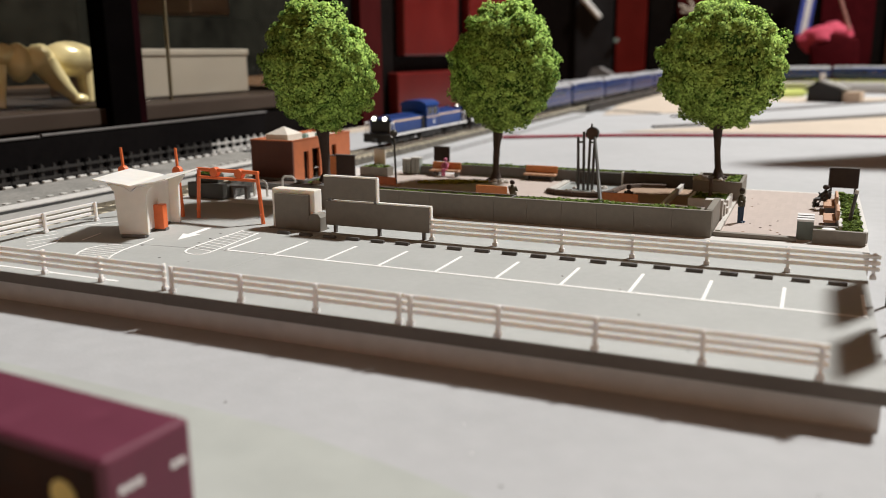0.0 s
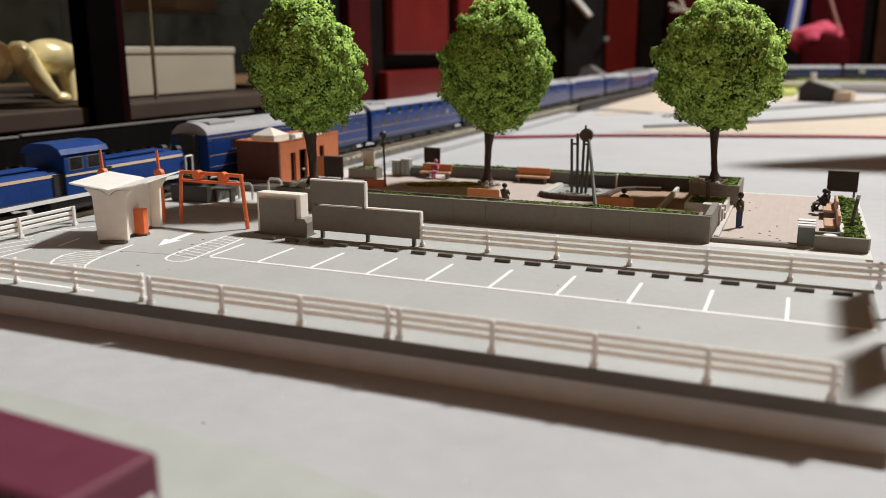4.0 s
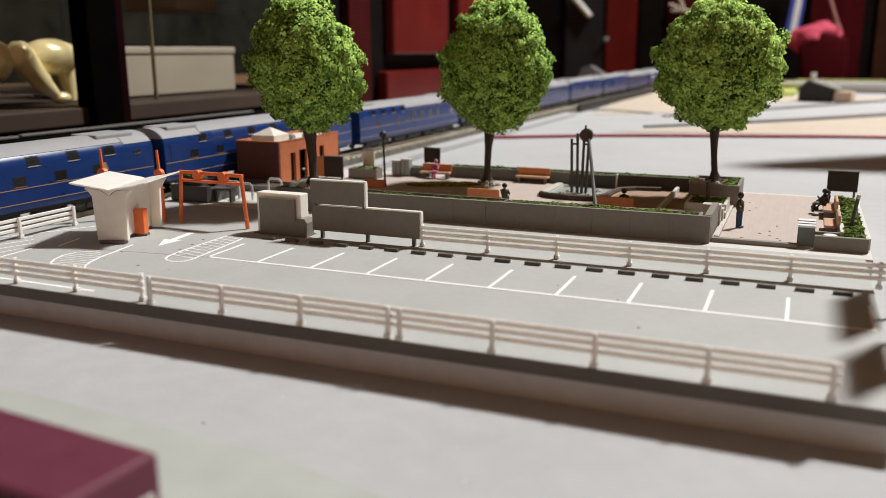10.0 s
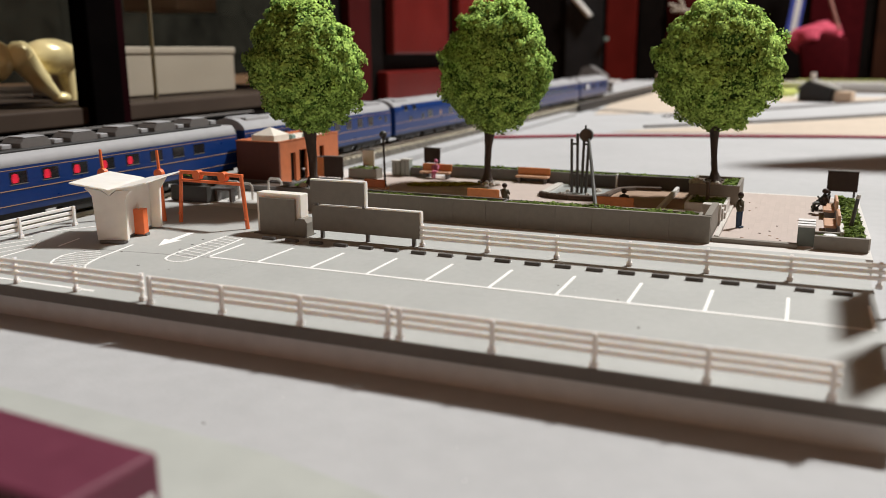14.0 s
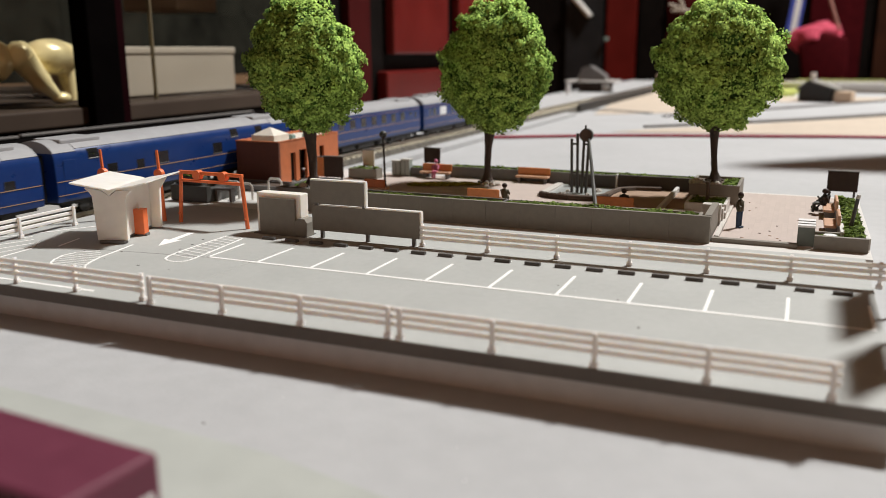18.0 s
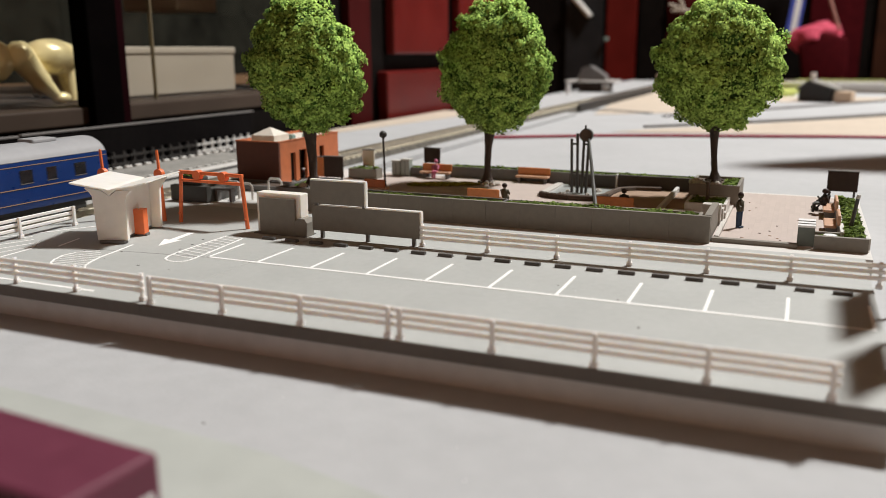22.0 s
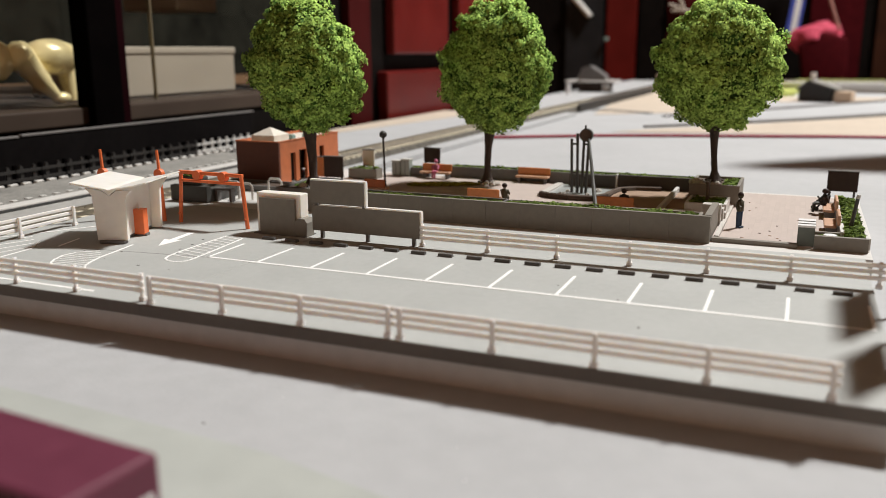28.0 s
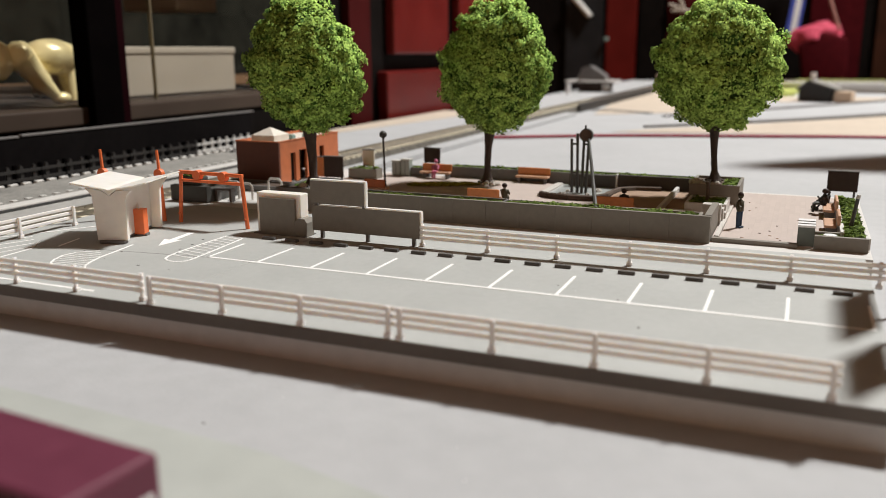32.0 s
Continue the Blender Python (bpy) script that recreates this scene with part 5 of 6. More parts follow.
def coach(kind, label, L):
    """One coach of length L; its windows keep their share of it."""
    q = L / 141.0
    t = new("passenger_coach")
    t.empty_display_size = 0.01
    tagged(t, label, "railway coach", "coaches of the night train")
    deck = kind in ("B", "C", "E")
    pb, pr = profile(22.9 if deck else 20.0 if kind == "diner" else 21.1)
    if kind == "diner":      # flat-topped roof under the black equipment deck
        pr = [p for p in pr if p[1] < 24.3]
    top_stripe = 19.0 if kind == "diner" else 19.7
    if kind == "F":      # high-sided rear half, plain front half
        for (x0, x1), sh in (((-L / 2, F_STEP), 22.9), ((F_STEP, L / 2), 21.1)):
            qb, qr = profile(sh)
            part("body", to_mesh("body", prism(bmesh.new(), qb, "x", x0, x1), M_BLUE, True), None, t, "glossy dark blue body half")
            part("roof", to_mesh("roof", prism(bmesh.new(), qr, "x", x0 + 0.3, x1 - 0.3), M_SILVER, True), None, t, "silver grey roof half")
    elif deck:               # high sides between two lower ends
        a, b = -L / 2 + (22 if kind == "B" else 10) * q, L / 2 - 14 * q
        for x0, x1, sh in ((-L / 2, a, 22.1), (a, b, 22.9), (b, L / 2, 22.1)):
            qb, qr = profile(sh)
            part("body", to_mesh("body", prism(bmesh.new(), qb, "x", x0, x1), M_BLUE, True), None, t, "glossy dark blue body section")
            part("roof", to_mesh("roof", prism(bmesh.new(), qr, "x", x0 + 0.2, x1 - 0.2), M_SILVER, True), None, t, "silver grey roof section")
    else:
        part("body", shared(("body", L, deck), lambda: to_mesh("body", shell(L, pb), M_BLUE, True)), None, t, "glossy dark blue body")
        part("roof", shared(("roof", L, deck), lambda: to_mesh("roof", shell(L - 0.8, pr), M_SILVER, True)), None, t, "silver grey roof")
    for s in (-1, 1):
        for z, h in ((7.9, 0.12), (12.6, 0.14), (top_stripe, 0.12)):
            if (deck or kind == "F") and z > 18:
                continue
            yy = 9.82 if z < 10 else 9.8 if z < 18 else 9.52
            part("stripe", shared(("stripe", L, z), lambda: to_mesh("stripe", boxm(-L / 2 + 0.3, L / 2 - 0.3, -0.1, 0.1, z - h, z + h), M_GOLD)), None, t, "thin gold stripe", at=mm_pose(0, s * yy, 0))
        if kind in ("A", "first"):
            for k in range(9):
                window(t, q * (-52 + 12.2 * k), 16.4, 5.8, 4.6, "A", M_WINDOW, s)
            window(t, 57, 17.4, 3.4, 1.5, "A2", M_WINDOW, s)
            window(t, 64, 16.4, 2.6, 3.4, "A3", M_WINDOW, s)
        elif kind == "B":
            for k in range(7):
                window(t, q * (-48 + 16.2 * k), 20.9, 5.0, 3.0, "Bu", M_WINDOW, s)
                window(t, q * (-54 + 16.2 * k), 14.9, 4.8, 3.2, "Bl", M_WINDOW, s)
            window(t, 63, 19.0, 3.4, 1.0, "B3", M_WINDOW, s)
        elif kind == "C":
            for x in (-54, -42, 25.8, 38.6, 51.5):
                window(t, x, 20.9, 5.0, 3.0, "Bu", M_WINDOW, s)
            for x in (-48, 31.3, 44.3, 57.1):
                window(t, x, 14.2, 4.2, 2.8, "Ct", M_WINDOW, s)
            window(t, 15.4, 15.6, 7.6, 4.4, "Cl", M_WINDOW, s)
            window(t, -19.0, 15.6, 7.6, 4.4, "Cl", M_WINDOW, s)
            window(t, -30.0, 14.8, 4.0, 3.4, "Cs", M_WINDOW, s)
        elif kind == "E":
            for x in (-52, 27.0, 44.7):
                window(t, x, 20.9, 5.0, 3.0, "Bu", M_WINDOW, s)
            for x in (-44, 37.0, 54.0):
                window(t, x, 14.6, 4.6, 3.2, "Bl", M_WINDOW, s)
            window(t, 15.1, 15.6, 6.0, 4.2, "El", M_WINDOW, s)
            window(t, -18.6, 15.6, 7.6, 4.4, "Cl", M_WINDOW, s)
            window(t, -30.0, 14.4, 4.0, 3.4, "Cs", M_WINDOW, s)
        elif kind == "F":
            for x in FU:
                window(t, x, 20.9, 5.0, 3.0, "Bu", M_WINDOW, s)
            for x in FL:
                window(t, x, 14.4, 4.6, 3.2, "Bl", M_WINDOW, s)
            for x in FA:
                window(t, x, 16.2, 5.8, 4.6, "A", M_WINDOW, s)
            m = shared("fstripe", lambda: to_mesh("stripe", boxm(F_STEP + 1, L / 2 - 0.3, -0.1, 0.1, 19.58, 19.82), M_GOLD))
            part("stripe", m, None, t, "thin gold stripe", at=mm_pose(0, s * 9.52, 0))
        elif kind == "diner":
            for k in range(9):
                window(t, -54.5 + 12.4 * k, 16.4, 6.6, 3.9, "D", M_WINDOW, s)
                if k < 6:
                    m = shared("lampglow", lambda: to_mesh("table_lamp", prism(bmesh.new(), [(-1.0, -1.4), (1.0, -1.4), (1.3, -0.2), (0.9, 1.3), (0.0, 1.6), (-0.9, 1.3), (-1.3, -0.2)], "y", -0.1, 0.1), M_REDLAMP))
                    part("table_lamp", m, None, t, "red table lamp in the window", at=mm_pose(-56 + 12.4 * k, s * 9.8, 16.2))
        elif kind == "power":
            for x, w in ((-54, 4.5), (-45.5, 5), (-16, 3.5), (-6.5, 3.5), (1, 3.5), (28, 5), (38, 4), (50, 5)):
                window(t, x, 16.2, w, 4.2, ("P", w), M_WINDOW, s)
            for a, b, c, d in ((-36.6, -33.2, 13.4, 18.6), (-32.4, -26.6, 13.4, 18.6)):
                part("painted_mark", boxm(a, b, s * 9.75 - 0.1, s * 9.75 + 0.1, c, d), M_WHITEPAINT, t, "plain white painted mark")
        if deck or kind == "F":
            m = shared("emblem", lambda: to_mesh("emblem", prism(bmesh.new(), [(-1.9, -1.4), (1.9, -1.4), (0.8, 1.5), (-0.8, 1.5)], "y", -0.1, 0.1), M_GOLD))
            part("emblem", m, None, t, "gold painted emblem", at=mm_pose({"B": 46 * q, "C": -2.1, "E": 60.7, "F": F_EMB}[kind], s * 9.74, 15.4))
        part("door", shared("door", lambda: to_mesh("door", boxm(-2.6, 2.6, -0.08, 0.08, 6.4, 19.6, 0.06), M_BLUE)), None, t, at=mm_pose(-L / 2 + 6, s * 9.78, 0))
    for x in (-L / 2 - 1.0, L / 2 + 1.0):
        part("gangway", shared("gangway", lambda: to_mesh("gangway", boxm(-1.6, 1.6, -4.5, 4.5, 5.5, 21.5, 0.5), M_UNDER)), None, t, "black gangway bellows", at=mm_pose(x, 0, 0))
    part("underframe", shared(("under", L), lambda: to_mesh("underframe", boxm(-L / 2 + 2, L / 2 - 2, -8.6, 8.6, 4.4, 5.7), M_UNDER)), None, t, "black underframe")
    for x, w, yy in ((-18, 14, -6.6), (2, 18, -6.6), (22, 10, -6.6), (-10, 22, 6.6), (16, 16, 6.6)):
        part("equipment_box", shared(("eq", w), lambda: to_mesh("equipment_box", boxm(-w / 2, w / 2, -1.8, 1.8, 1.9, 4.5, 0.3), M_UNDER)), None, t, at=mm_pose(x, yy, 0))
    if kind == "diner":
        part("roof_deck", boxm(-L / 2 + 2, L / 2 - 6, -6.6, 6.6, 23.4, 24.7, 0.3), M_UNDER, t, "black roof equipment deck")
        for k in range(6):
            x = -50 + 20.5 * k
            cooler = part("roof_cooler", shared("cooler", lambda: to_mesh("roof_cooler", prism(bmesh.new(), [(-6.0, 24.6), (6.0, 24.6), (6.0, 26.2), (4.6, 27.6), (-4.6, 27.6), (-6.0, 26.2)], "y", -4.4, 4.4), M_LEDGE)), None, t, "grey roof cooling unit", at=mm_pose(x, 0, 0))
            part("cover", shared("cover", lambda: to_mesh("cover", boxm(-4.2, 4.2, -3.8, 3.8, 27.6, 28.2, 0.25), M_SILVER)), None, cooler, "pale unit cover")
            part("roof_vent", shared("vent", lambda: to_mesh("roof_vent", boxm(-1.9, 1.9, -2.4, 2.4, 24.6, 26.4, 0.4), M_SILVER)), None, t, at=mm_pose(x + 9.5, -1.5, 0))
            part("roof_vent", shared("vent3", lambda: to_mesh("roof_vent", boxm(-1.5, 1.5, -1.2, 1.2, 24.6, 25.8, 0.3), M_LEDGE)), None, t, at=mm_pose(x + 12.8, 2.6, 0))
    elif kind == "power":
        for k in range(5):
            part("roof_vent", shared("vent2", lambda: to_mesh("roof_vent", boxm(-5, 5, -3.6, 3.6, 25.4, 27.0, 0.5), M_SILVER)), None, t, at=mm_pose(-46 + 22 * k, 0, 0))
    else:
        for x in (-L / 2 + 15, L / 2 - 15):
            part("roof_cooler", shared("cooler2", lambda: to_mesh("roof_cooler", boxm(-9, 9, -6.2, 6.2, 24.0, 26.25, 0.6), M_SILVER)), None, t, "grey end cooling unit", at=mm_pose(x, 0, 0))
    for x in (-L / 2 + 24, L / 2 - 24):
        bogie(t, x)
    return t


def loco():
    t = new("diesel_locomotive")
    t.empty_display_size = 0.01
    tagged(t, "bright blue centre-cab diesel locomotive with lit headlamps", "locomotive", "double-headed locomotives")
    part("frame", boxm(-58, 58, -9.4, 9.4, 6.2, 7.6, 0.2), M_UNDER, t)
    for s in (-1, 1):
        part("frame_edge", boxm(-58, 58, s * 9.5 - 0.15, s * 9.5 + 0.15, 6.2, 7.5), M_WHITEPAINT, t, "white running board edge")
    hood = [(-7.4, 7.6), (7.4, 7.6), (7.4, 14.8), (7.0, 15.8), (5.8, 16.4), (-5.8, 16.4), (-7.0, 15.8), (-7.4, 14.8)]
    for a, b in ((-53, -8.0), (10.0, 53)):
        part("hood", prism(bmesh.new(), hood, "x", a, b), M_LOCO, t, "blue engine hood")
        part("hood_stripe", boxm(a + 1, b - 1, -7.5, 7.5, 14.1, 15.1), M_TAN, t, "pale gold stripe")
        part("nose_cap", boxm(a - 0.3 if a < 0 else b - 1.2, a + 1.2 if a < 0 else b + 0.3, -6.8, 6.8, 7.8, 15.6, 0.3), M_UNDER, t, "black nose end")
        part("cab_end", boxm(b - 4 if a < 0 else a, b if a < 0 else a + 4, -7.9, 7.9, 7.7, 15.0), M_UNDER, t, "black gap before the cab")
        for k in range(4):
            part("grille", boxm(a + 5 + 9 * k, a + 11 + 9 * k, -7.44, 7.44, 8.8, 13.0, 0.04), M_LOCO, t)
        part("hood_hatch", boxm(a + 6, b - 6, -3.2, 3.2, 16.8, 17.5, 0.2), M_LOCO, t)
    part("cab", prism(bmesh.new(), [(-9.2, 7.6), (9.2, 7.6), (9.2, 20.0), (8.2, 22.6), (4.5, 24.2), (-4.5, 24.2), (-8.2, 22.6), (-9.2, 20.0)], "x", -8.0, 10.0), M_LOCO, t, "blue cab")
    part("cab_roof", prism(bmesh.new(), [(-9.6, 21.4), (9.6, 21.4), (8.6, 23.2), (4.6, 24.9), (-4.6, 24.9), (-8.6, 23.2)], "x", -9.4, 11.4), M_LOCO, t, "blue overhanging cab roof")
    for s in (-1, 1):
        for x in (-3.2, 4.6):
            part("window_frame", boxm(x - 3.1, x + 3.1, s * 9.2 - 0.1, s * 9.2 + 0.1, 15.7, 20.3, 0.08), M_LEDGE, t, "pale window frame")
            part("cab_window", boxm(x - 2.7, x + 2.7, s * 9.25 - 0.1, s * 9.25 + 0.1, 16.0, 20.0, 0.08), M_WINDOW, t, "dark cab window")
        part("cab_stripe", boxm(-8.1, 10.1, s * 9.25 - 0.1, s * 9.25 + 0.1, 13.9, 14.6), M_TAN, t, "pale gold stripe")
        star = [(3 + (1.8 if k % 2 else 0.7) * math.sin(k * 0.6283), 11.0 + (1.8 if k % 2 else 0.7) * math.cos(k * 0.6283)) for k in range(10)]
        part("cab_mark", prism(bmesh.new(), star, "y", s * 9.27 - 0.1, s * 9.27 + 0.1), M_WHITEPAINT, t, "small white painted mark")
        for x in (-56.5, 56.5):
            bm = bmesh.new()
            rod(bm, (x, s * 8.6, 7.4), (x, s * 8.6, 14.0), 0.4, 0.4, 6)
            rod(bm, (x, s * 8.6, 14.0), (x * 0.93, s * 8.6, 14.0), 0.4, 0.4, 6)
            rod(bm, (x * 0.93, s * 8.6, 14.0), (x * 0.93, s * 8.6, 7.4), 0.4, 0.4, 6)
            part("handrail", bm, M_WHITEPAINT, t, "white handrail")
        part("fuel_tank", boxm(-15, 15, s * 6.8 - 1.8, s * 6.8 + 1.8, 2.2, 6.2, 0.5), M_UNDER, t)
    for x in (-53.4, 53.4):
        for s in (-1, 1):
            bm = bmesh.new()
            rod(bm, (x - 1.2, s * 3.6, 16.4), (x + 1.2, s * 3.6, 16.4), 1.75, 1.75, 16)
            lampcase = part("headlamp", bm, M_UNDER, t)
            if x < 0:
                bm = bmesh.new()
                ball(bm, (x - 1.2, s * 3.6, 16.4), 1.15, 2, (0.5, 1, 1))
                part("lamp_glass", bm, M_LIGHT, lampcase, "bright headlamp glass", True)
        part("buffer_beam", boxm(x * 1.085 - 0.5, x * 1.085 + 0.5, -9.0, 9.0, 2.6, 7.4, 0.2), M_UNDER, t, "dark buffer beam")
        part("coupler", boxm(x * 1.13 - 2.5, x * 1.13 + 2.5, -1.2, 1.2, 2.8, 5.0), M_UNDER, t)
    for x in (-38, 0, 38):
        bogie(t, x)
    return t


def s_ref(time):
    """Distance along the track of the train's reference mark; the train comes nearer at some 10 cm a second."""
    return 49.44 - 100.541 * time + 0.05836 * time * time


TRAIN = []


def make_train():
    lead = loco()
    TRAIN.append((lead, 262.2))
    TRAIN.append((copy_thing(lead, mm_pose(0, 0, 0)), 386.8))
    text = {"first": "dark blue sleeping coach with a row of square windows", "A": "dark blue sleeping coach with a row of square windows",
            "B": "dark blue sleeping coach with upper and lower windows", "C": "dark blue sleeping coach with high and low private windows",
            "E": "dark blue sleeping coach with few high windows", "F": "dark blue sleeping coach with a high-sided rear half",
            "diner": "dark blue dining coach with red table lamps", "power": "dark blue power coach with a white painted mark"}
    order = [("first", 521.0, 137.2), ("B", 660.7, 130.8), ("B", 801.2, 138.7), ("B", 947.5, 142.2), ("B", 1097.4, 145.0), ("F", 1250.2, 141.0),
             ("diner", 1396.9, 139.9), ("A", 1543.1, 140.9), ("C", 1688.8, 138.7), ("E", 1833.0, 138.2), ("A", 1978.4, 141.0), ("power", 2117.2, 125.0)]
    for kind, at_s, length in order:
        TRAIN.append((coach(kind, text[kind], length), at_s))


make_train()


# ---- furniture round the table ----
def cabinet():
    """Black lacquered display cabinet beside the table, glazed, with a gilt animal inside."""
    X = -178.0
    t = thing("display_cabinet", "black lacquered glass-fronted display cabinet beside the table", "cabinet", X, 0, 0)
    part("base", boxm(-320, 0, -500, 470, FLOOR_Z, 14, 1), M_BLACKWOOD, t)
    part("shelf_edge", boxm(-320, 2, -500, 470, 15, 25, 1), M_SHELF, t, "grey-brown shelf edge")
    part("post", boxm(-6, 7, 184, 207, -200, 699, 1), M_JET, t)
    part("post_edge", boxm(-5, 6, 207, 213, -200, 699, 0.5), M_EDGERED, t, "dark red post edge")
    part("post", boxm(-30, 4, -260, -220, 26, 700, 1), M_BLACKWOOD, t)
    part("post", boxm(-30, 4, 440, 470, 26, 700, 1), M_BLACKWOOD, t)
    part("back_panel", boxm(-330, -320, -500, 900, 26, 700), M_CABIN, t)
    part("top", boxm(-330, 4, -500, 470, 700, 720), M_BLACKWOOD, t)
    part("side_panel", boxm(-330, 0, 470, 480, FLOOR_Z, 26), M_BLACKWOOD, t)
    part("pane", boxm(-320, -30, 474, 476, 26, 700), M_GLASS, t, "clear glass side")
    part("side_panel", boxm(-330, 0, -510, -500, FLOOR_Z, 720), M_BLACKWOOD, t)
    part("pane", boxm(-4, -2, 213, 440, 26, 699), M_GLASS, t, "clear glass door")
    part("pane", boxm(-4, -2, -220, 184, 26, 700), M_GLASS, t, "clear glass door")
    part("door_edge", boxm(-4.5, -2.5, 245.4, 246.8, 26, 700), M_BRASS, t, "thin metal door edge")
    part("upper_shelf", boxm(-318, -120, 213, 470, 88, 90), M_GLASS, t, "glass upper shelf")
    u = thing("brown_box", "dim brown cardboard box on the upper cabinet shelf", "box", X - 122, 414, 90)
    part("carton", boxm(-60, 0, 0, 54, 0, 60, 2), M_BROWNBOX, u)
    w = thing("white_box", "pale grey cardboard box on the cabinet shelf", "box", X - 38, 252, 26)
    part("carton", boxm(-80, 0, 0, 124, 0, 32, 1), M_CABIN_W, w)
    part("lid", boxm(-81, 1, -1, 125, 28, 33, 1), M_CABIN_W, w)


cabinet()


def gold_animal():
    """A striding gilt beast: haunch, thigh, hind leg and paw, chest and foreleg."""
    bm = bmesh.new()
    ball(bm, (0, 28, 27), 13.5, 3, (0.8, 1.5, 0.8), 0.12, 2)
    ball(bm, (6, 1, 27), 9.0, 3, (0.85, 1.0, 1.0), 0.12, 7)
    rod(bm, (6, 2, 26), (8, 13, 12), 8.0, 5.6, 18)
    ball(bm, (8, 12.5, 13), 5.9, 3, (0.9, 1.0, 1.0))
    rod(bm, (8, 13, 12), (9, 22, 3.5), 5.4, 2.8, 16)
    ball(bm, (9, 25, 2.6), 4.8, 3, (0.9, 1.35, 0.7))
    ball(bm, (2, -11, 25), 9, 3, (0.9, 0.9, 1.2), 0.15, 4)
    ball(bm, (2, -21, 30), 6.5, 3, (0.9, 1.2, 0.9), 0.15, 8)
    ball(bm, (2, -30, 33), 5.6, 3, (0.9, 1.1, 1.0), 0.15, 5)
    rod(bm, (4, -24, 24), (4, -27, 0), 3.0, 2.2, 14)
    ball(bm, (3, -31, 2.6), 4.0, 3, (0.9, 1.0, 0.8))
    rod(bm, (-4, 42, 24), (-4, 44, 0), 6, 4, 14)
    solid("gilt_animal", bm, M_GOLDFIG, "polished gilt animal statue behind the cabinet glass", "statue", -226, 179, 26, 0, smooth=True)


gold_animal()


def red_chest():
    t = thing("red_chest", "red and black lacquered chest of drawers at the table's edge", "chest", -182, 480, 0)
    part("carcass", boxm(-60, -6, 4, 420, FLOOR_Z, 300), M_BLACKWOOD, t)
    part("stile", boxm(-6, 2, 18, 58, FLOOR_Z, 296), M_DARKRED, t, "dark red stile")
    for y0 in (84, 256):
        part("drawer_front", boxm(-6, 4, y0 + 20, y0 + 160, 52, 230, 2), M_RED, t, "red lacquered panel")
        part("drawer_front", boxm(-6, 6, y0, y0 + 164, -60, 36, 2), M_RED, t, "red lacquered drawer front")


red_chest()


def back_furniture():
    t = thing("screen_panel", "dark lacquered wall panels with red uprights behind the table", "panel", 0, 2100, 0)
    part("panel", boxm(-700, 1500, 0, 30, FLOOR_Z, 900), M_BLACKWOOD, t)
    for x0, x1, m in ((-405, -306, M_CHARCOAL), (-296, -218, M_RED), (-210, -150, M_BLACKWOOD), (-140, -60, M_DARKRED), (197, 312, M_MAROON), (342, 440, M_DKBROWN)):
        part("upright", boxm(x0, x1, -10, 0, FLOOR_Z, 800), m, t)
    # Pale bar and dot stand in for a bright streak and a small glow.
    d = thing("hanging_tool", "pale bar in place of a bright slanting streak on the panel", "tool", -360, 2080, 160)
    bm = bmesh.new()
    rod(bm, (-26, 0, 34), (22, 0, -18), 8, 8, 8)
    part("bar", bm, M_LGREY, d)
    bm = bmesh.new()
    rod(bm, (67, -3, -76), (67, 4, -76), 6, 6, 14)
    part("glow_dot", bm, M_TEAL, d, "small blue-green dot in place of a glow")
    e = thing("wire_hanger", "pale bent wire hanging on the dark panel", "hanger", -106, 2080, 158)
    for a_, b_ in (((-30, 0, 10), (28, 0, -12)), ((-24, 0, -6), (30, 0, -8)), ((-8, 0, 30), (10, 0, -10))):
        bm = bmesh.new()
        rod(bm, a_, b_, 4, 4, 8)
        part("bend", bm, M_CABIN_W, e)
    b = thing("hanging_bag", "pink and maroon bag hanging beside a blue and white strap", "bag", 206, 2040, 0)
    bm = bmesh.new()
    ball(bm, (0, 0, 78), 42, 3, (1.3, 0.5, 0.72), 0.45, 6)
    ball(bm, (22, 4, 98), 34, 3, (1.1, 0.5, 0.7), 0.4, 9)
    part("flap", bm, M_PINK, b, "pink flap", True)
    bm = bmesh.new()
    prism(bm, [(-32, 66), (-18, -8), (0, -60), (74, -60), (80, 10), (76, 80), (20, 96)], "y", -24, 20)
    bmesh.ops.bevel(bm, geom=bm.edges[:], offset=9, segments=3, profile=0.5, affect="EDGES")
    part("pouch", bm, M_MAROON, b, "maroon pouch", True)
    for x0, x1, m in ((-10, 0, M_BLUECLOTH), (0, 13, M_WHITEPAINT), (13, 20, M_BLUECLOTH)):
        bm = bmesh.new()
        prism(bm, [(x0 - 52, 92), (x1 - 52, 92), (x1 - 26, 330), (x0 - 26, 330)], "y", -6, 6)
        part("strap", bm, m, b, "white band" if m is M_WHITEPAINT else "blue band")
    bm = bmesh.new()
    rod(bm, (54, -5, 100), (14, -5, 210), 4, 4, 8)
    part("handle", bm, M_HANDLE, b, "dull pink handle")


back_furniture()


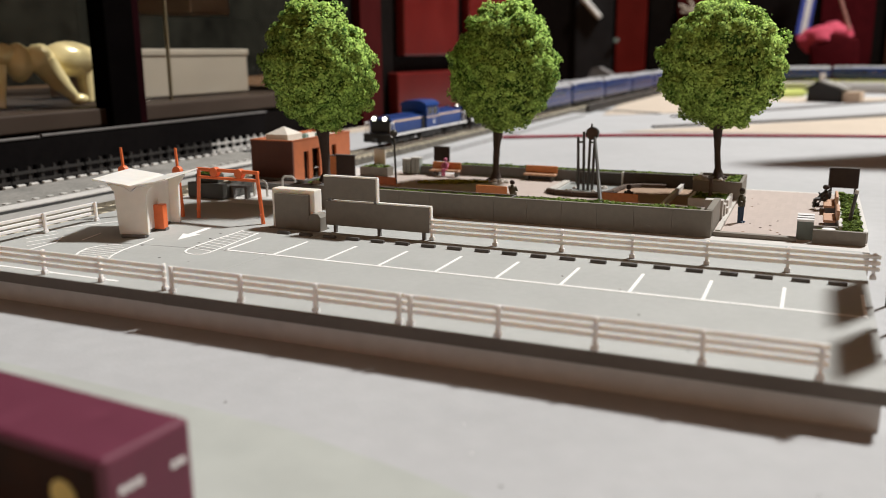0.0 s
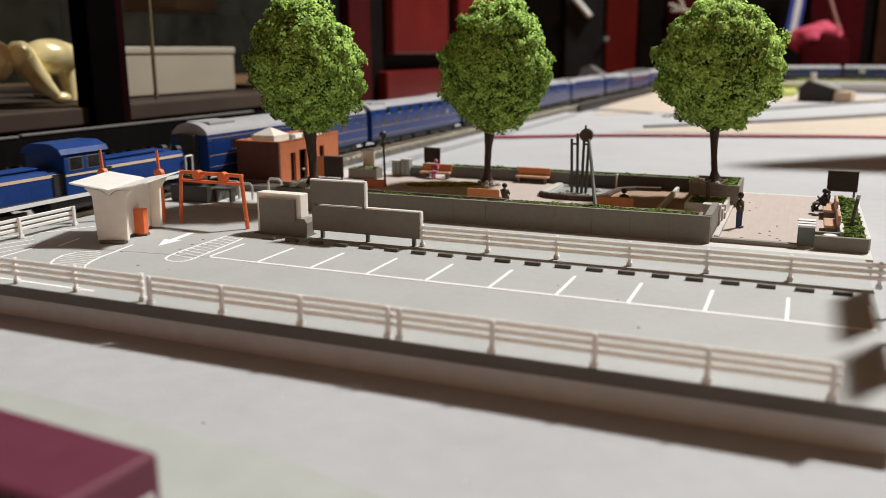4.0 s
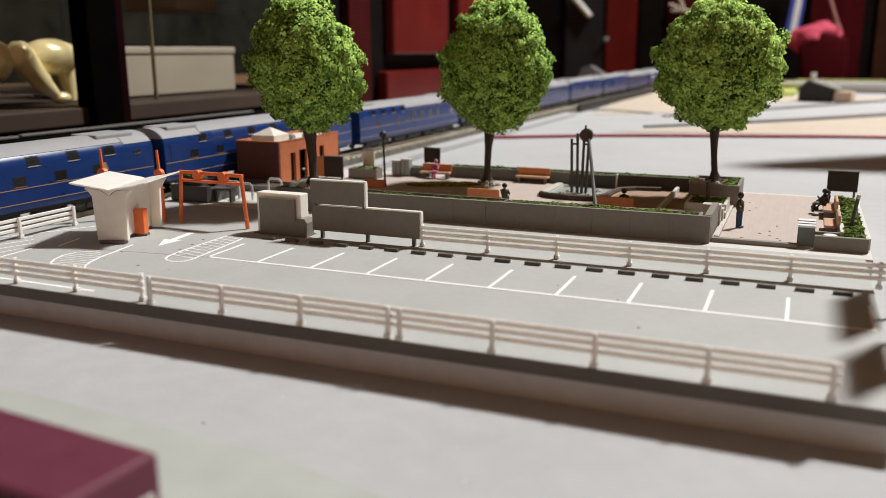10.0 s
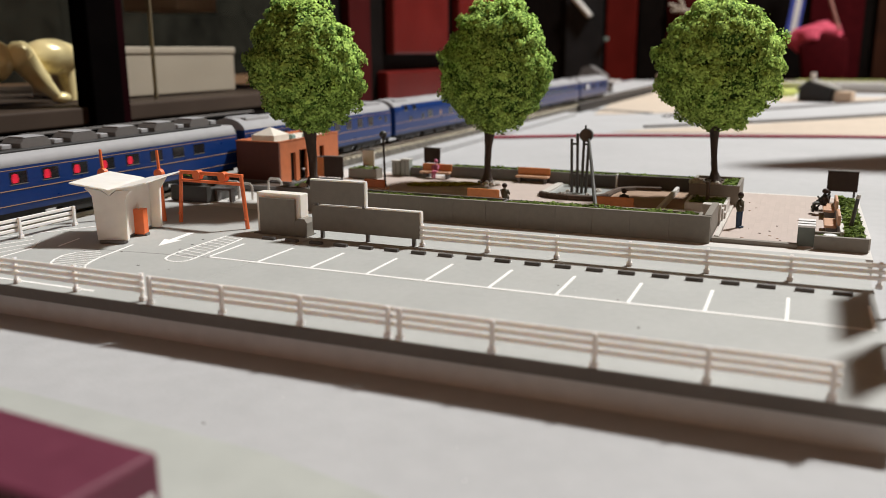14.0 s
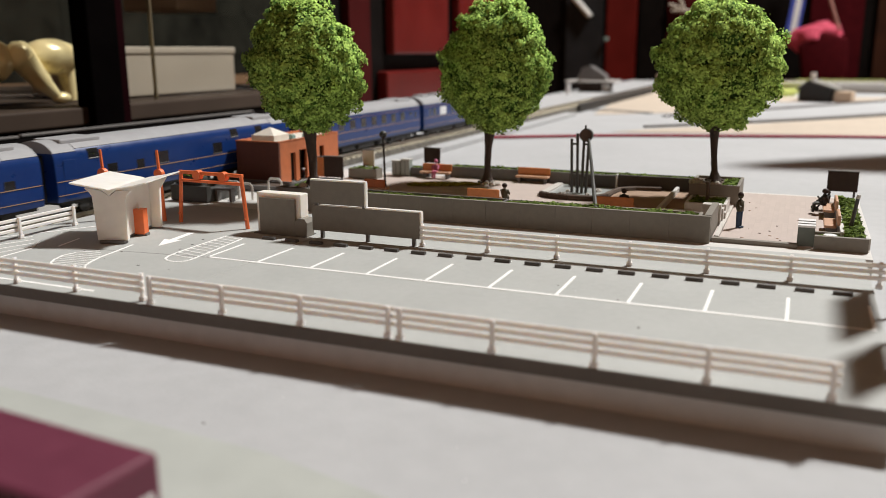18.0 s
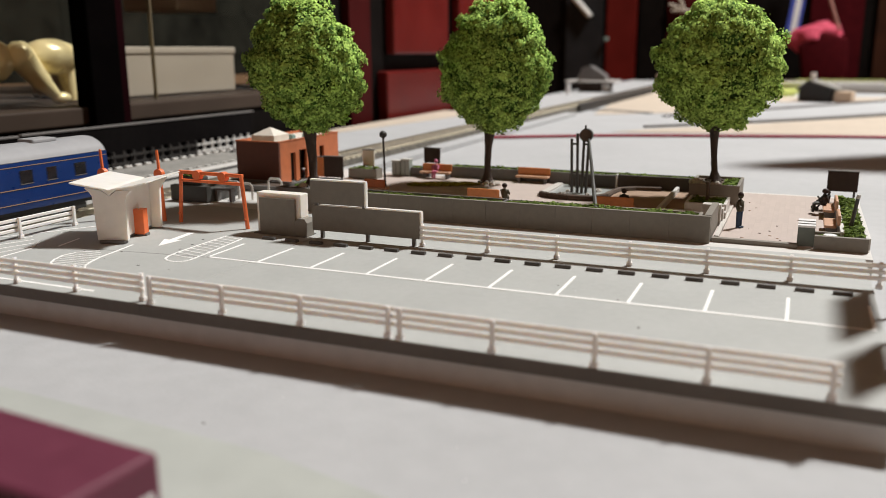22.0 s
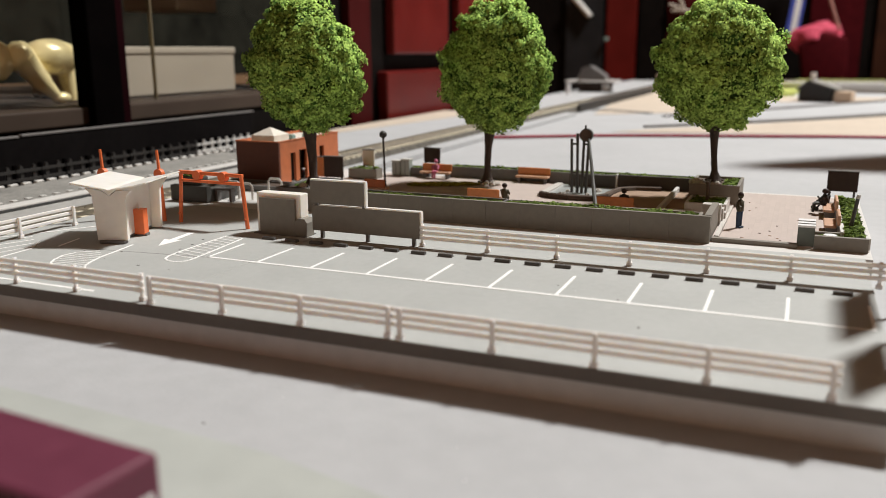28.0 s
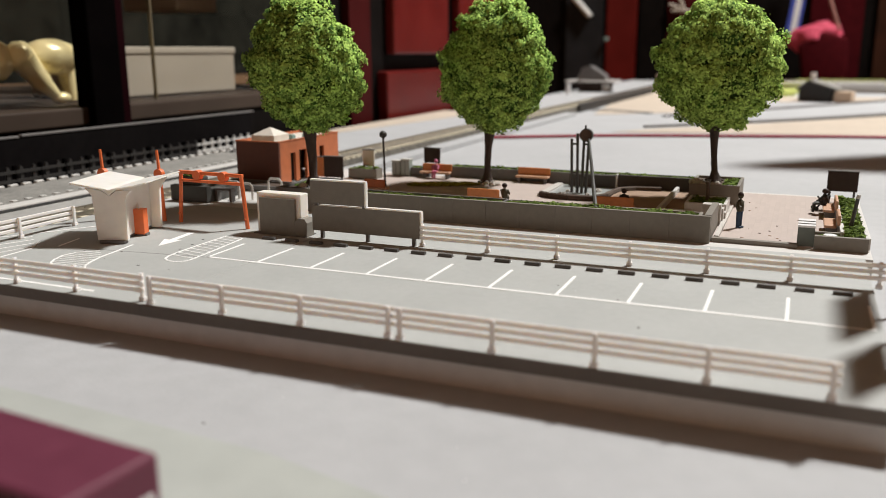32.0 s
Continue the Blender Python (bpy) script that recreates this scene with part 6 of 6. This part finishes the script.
def far_layout():
    h = thing("model_hut", "small black model hut with a grey roof and cream annex", "hut", 200, 971.3, TZ, -16)
    part("wall", boxm(-8, 30, 0, 30, 0, 15), M_BLACKROOF, h)
    bm = bmesh.new()
    prism(bm, [(-12, 14), (4, 27), (6, 27), (-8, 14)], "y", -3, 32)
    part("roof_slope", bm, M_BLACKROOF, h)
    bm = bmesh.new()
    prism(bm, [(4, 27), (36, 17), (36, 15), (4, 25)], "y", -3, 32)
    part("roof_slope", bm, M_CONCRETE, h, "grey roof slope")
    part("gable", prism(bmesh.new(), [(-8, 14), (30, 14), (30, 17), (5, 25)], "y", 0.5, 2.0), M_BLACKROOF, h)
    part("annex", boxm(32, 52, 6, 26, 0, 13, 0.5), M_TAN, h, "cream annex")
    l = thing("lawn", "bright yellow-green lawn board beyond the hut", "lawn", 148.4, 1100.4, TZ)
    bm = bmesh.new()
    prism(bm, [(10, -35), (38, 4), (54, 360), (180, 440), (190, 560), (40, 560), (-4, 400)], "z", 0, 6)
    part("turf", bm, M_LAWN, l)
    p = thing("station_platform", "long pale station platform with low kerbs", "platform", 189.7, 1224.3, TZ)
    part("slab", boxm(-40, 420, 0, 60, 0, 14), M_LGREY, p)
    part("edge", boxm(-40, 420, -4, 0, 10, 15), M_WHITEPAINT, p)
    k = thing("white_post", "small white signal post", "post", 208.3, 1048.7, TZ)
    bm = bmesh.new()
    rod(bm, (0, 0, 0), (0, 0, 34), 3.6, 3.6, 10)
    part("mast", bm, M_WHITEPAINT, k)
    s = thing("station_building", "dark model station building with a grey sloping roof", "building", -113.9, 1131.3, TZ)
    part("wall", boxm(-14, 34, 0, 30, 0, 16), M_BOARD, s)
    part("canopy", boxm(-34, 46, -8, 34, 15, 18, 1), M_LGREY, s, "pale grey canopy")
    for x in (-28, -8, 18, 38):
        part("post", boxm(x - 1, x + 1, -6, -4, 0, 15), M_BOARD, s)
    part("bay", boxm(24, 40, -2, 0, 2, 12), M_LGREY, s, "pale bay")
    bm = bmesh.new()
    prism(bm, [(-18, 18), (28, 18), (26, 26), (2, 40), (-8, 38)], "y", 0, 30)
    part("roof", bm, M_LEDGE, s, "grey roof")
    w = thing("white_post", "small white signal post", "post", -122.1, 1048.7, TZ)
    bm = bmesh.new()
    rod(bm, (0, 0, 0), (0, 0, 16), 3.2, 3.2, 10)
    part("mast", bm, M_WHITEPAINT, w)
    e = thing("cream_shed", "cream model shed at the table's far side", "shed", -6.5, 1193.3, TZ)
    part("wall", boxm(-12, 60, 0, 40, 0, 26, 1), M_TAN, e)
    m = thing("dark_shed", "dark model shed with a pale roof", "shed", 57.5, 1193.3, TZ)
    part("wall", boxm(0, 70, 0, 40, 0, 26), M_BOARD, m)
    part("roof", boxm(-4, 74, -4, 44, 26, 34, 2), M_LGREY, m)


far_layout()


def carton():
    """The burgundy box in the foreground."""
    t = thing("burgundy_box", "burgundy cardboard box with printed marks", "box", 134.2, -114.0, TZ + 0.3, -4.2)
    part("body", boxm(-95, 0, -13.6, 0, 0, 18.3, 0.7), M_BURGUNDY, t)
    part("front_print", boxm(-94, -1.2, -13.75, -13.6, 0.5, 17.0), M_DKBROWN, t, "dark brown printed front")
    bm = bmesh.new()
    rod(bm, (-7, -13.75, 12.4), (-7, -13.85, 12.4), 2.2, 2.2, 20)
    part("emblem", bm, M_YELLOW, t, "yellow printed emblem")
    for y0, z0, n in ((-3.6, 12.8, 2), (-11.6, 13.2, 3)):
        for k in range(n):
            part("print_mark", boxm(0.0, 0.08, y0 + 1.25 * k, y0 + 1.25 * k + 0.95, z0, z0 + 0.95), M_WHITEPAINT, t, "unreadable white print")


carton()


def motions():
    for ob, n in TRAIN:
        rows = []
        for k in range(65):
            time = 0.5 * k
            p, d = track_at(s_ref(time) + n)
            rows.append((time, mm_pose(p.x, p.y, RAIL_Z, 0, 0, math.degrees(math.atan2(d.y, d.x)))))
        walk(ob, rows)


motions()
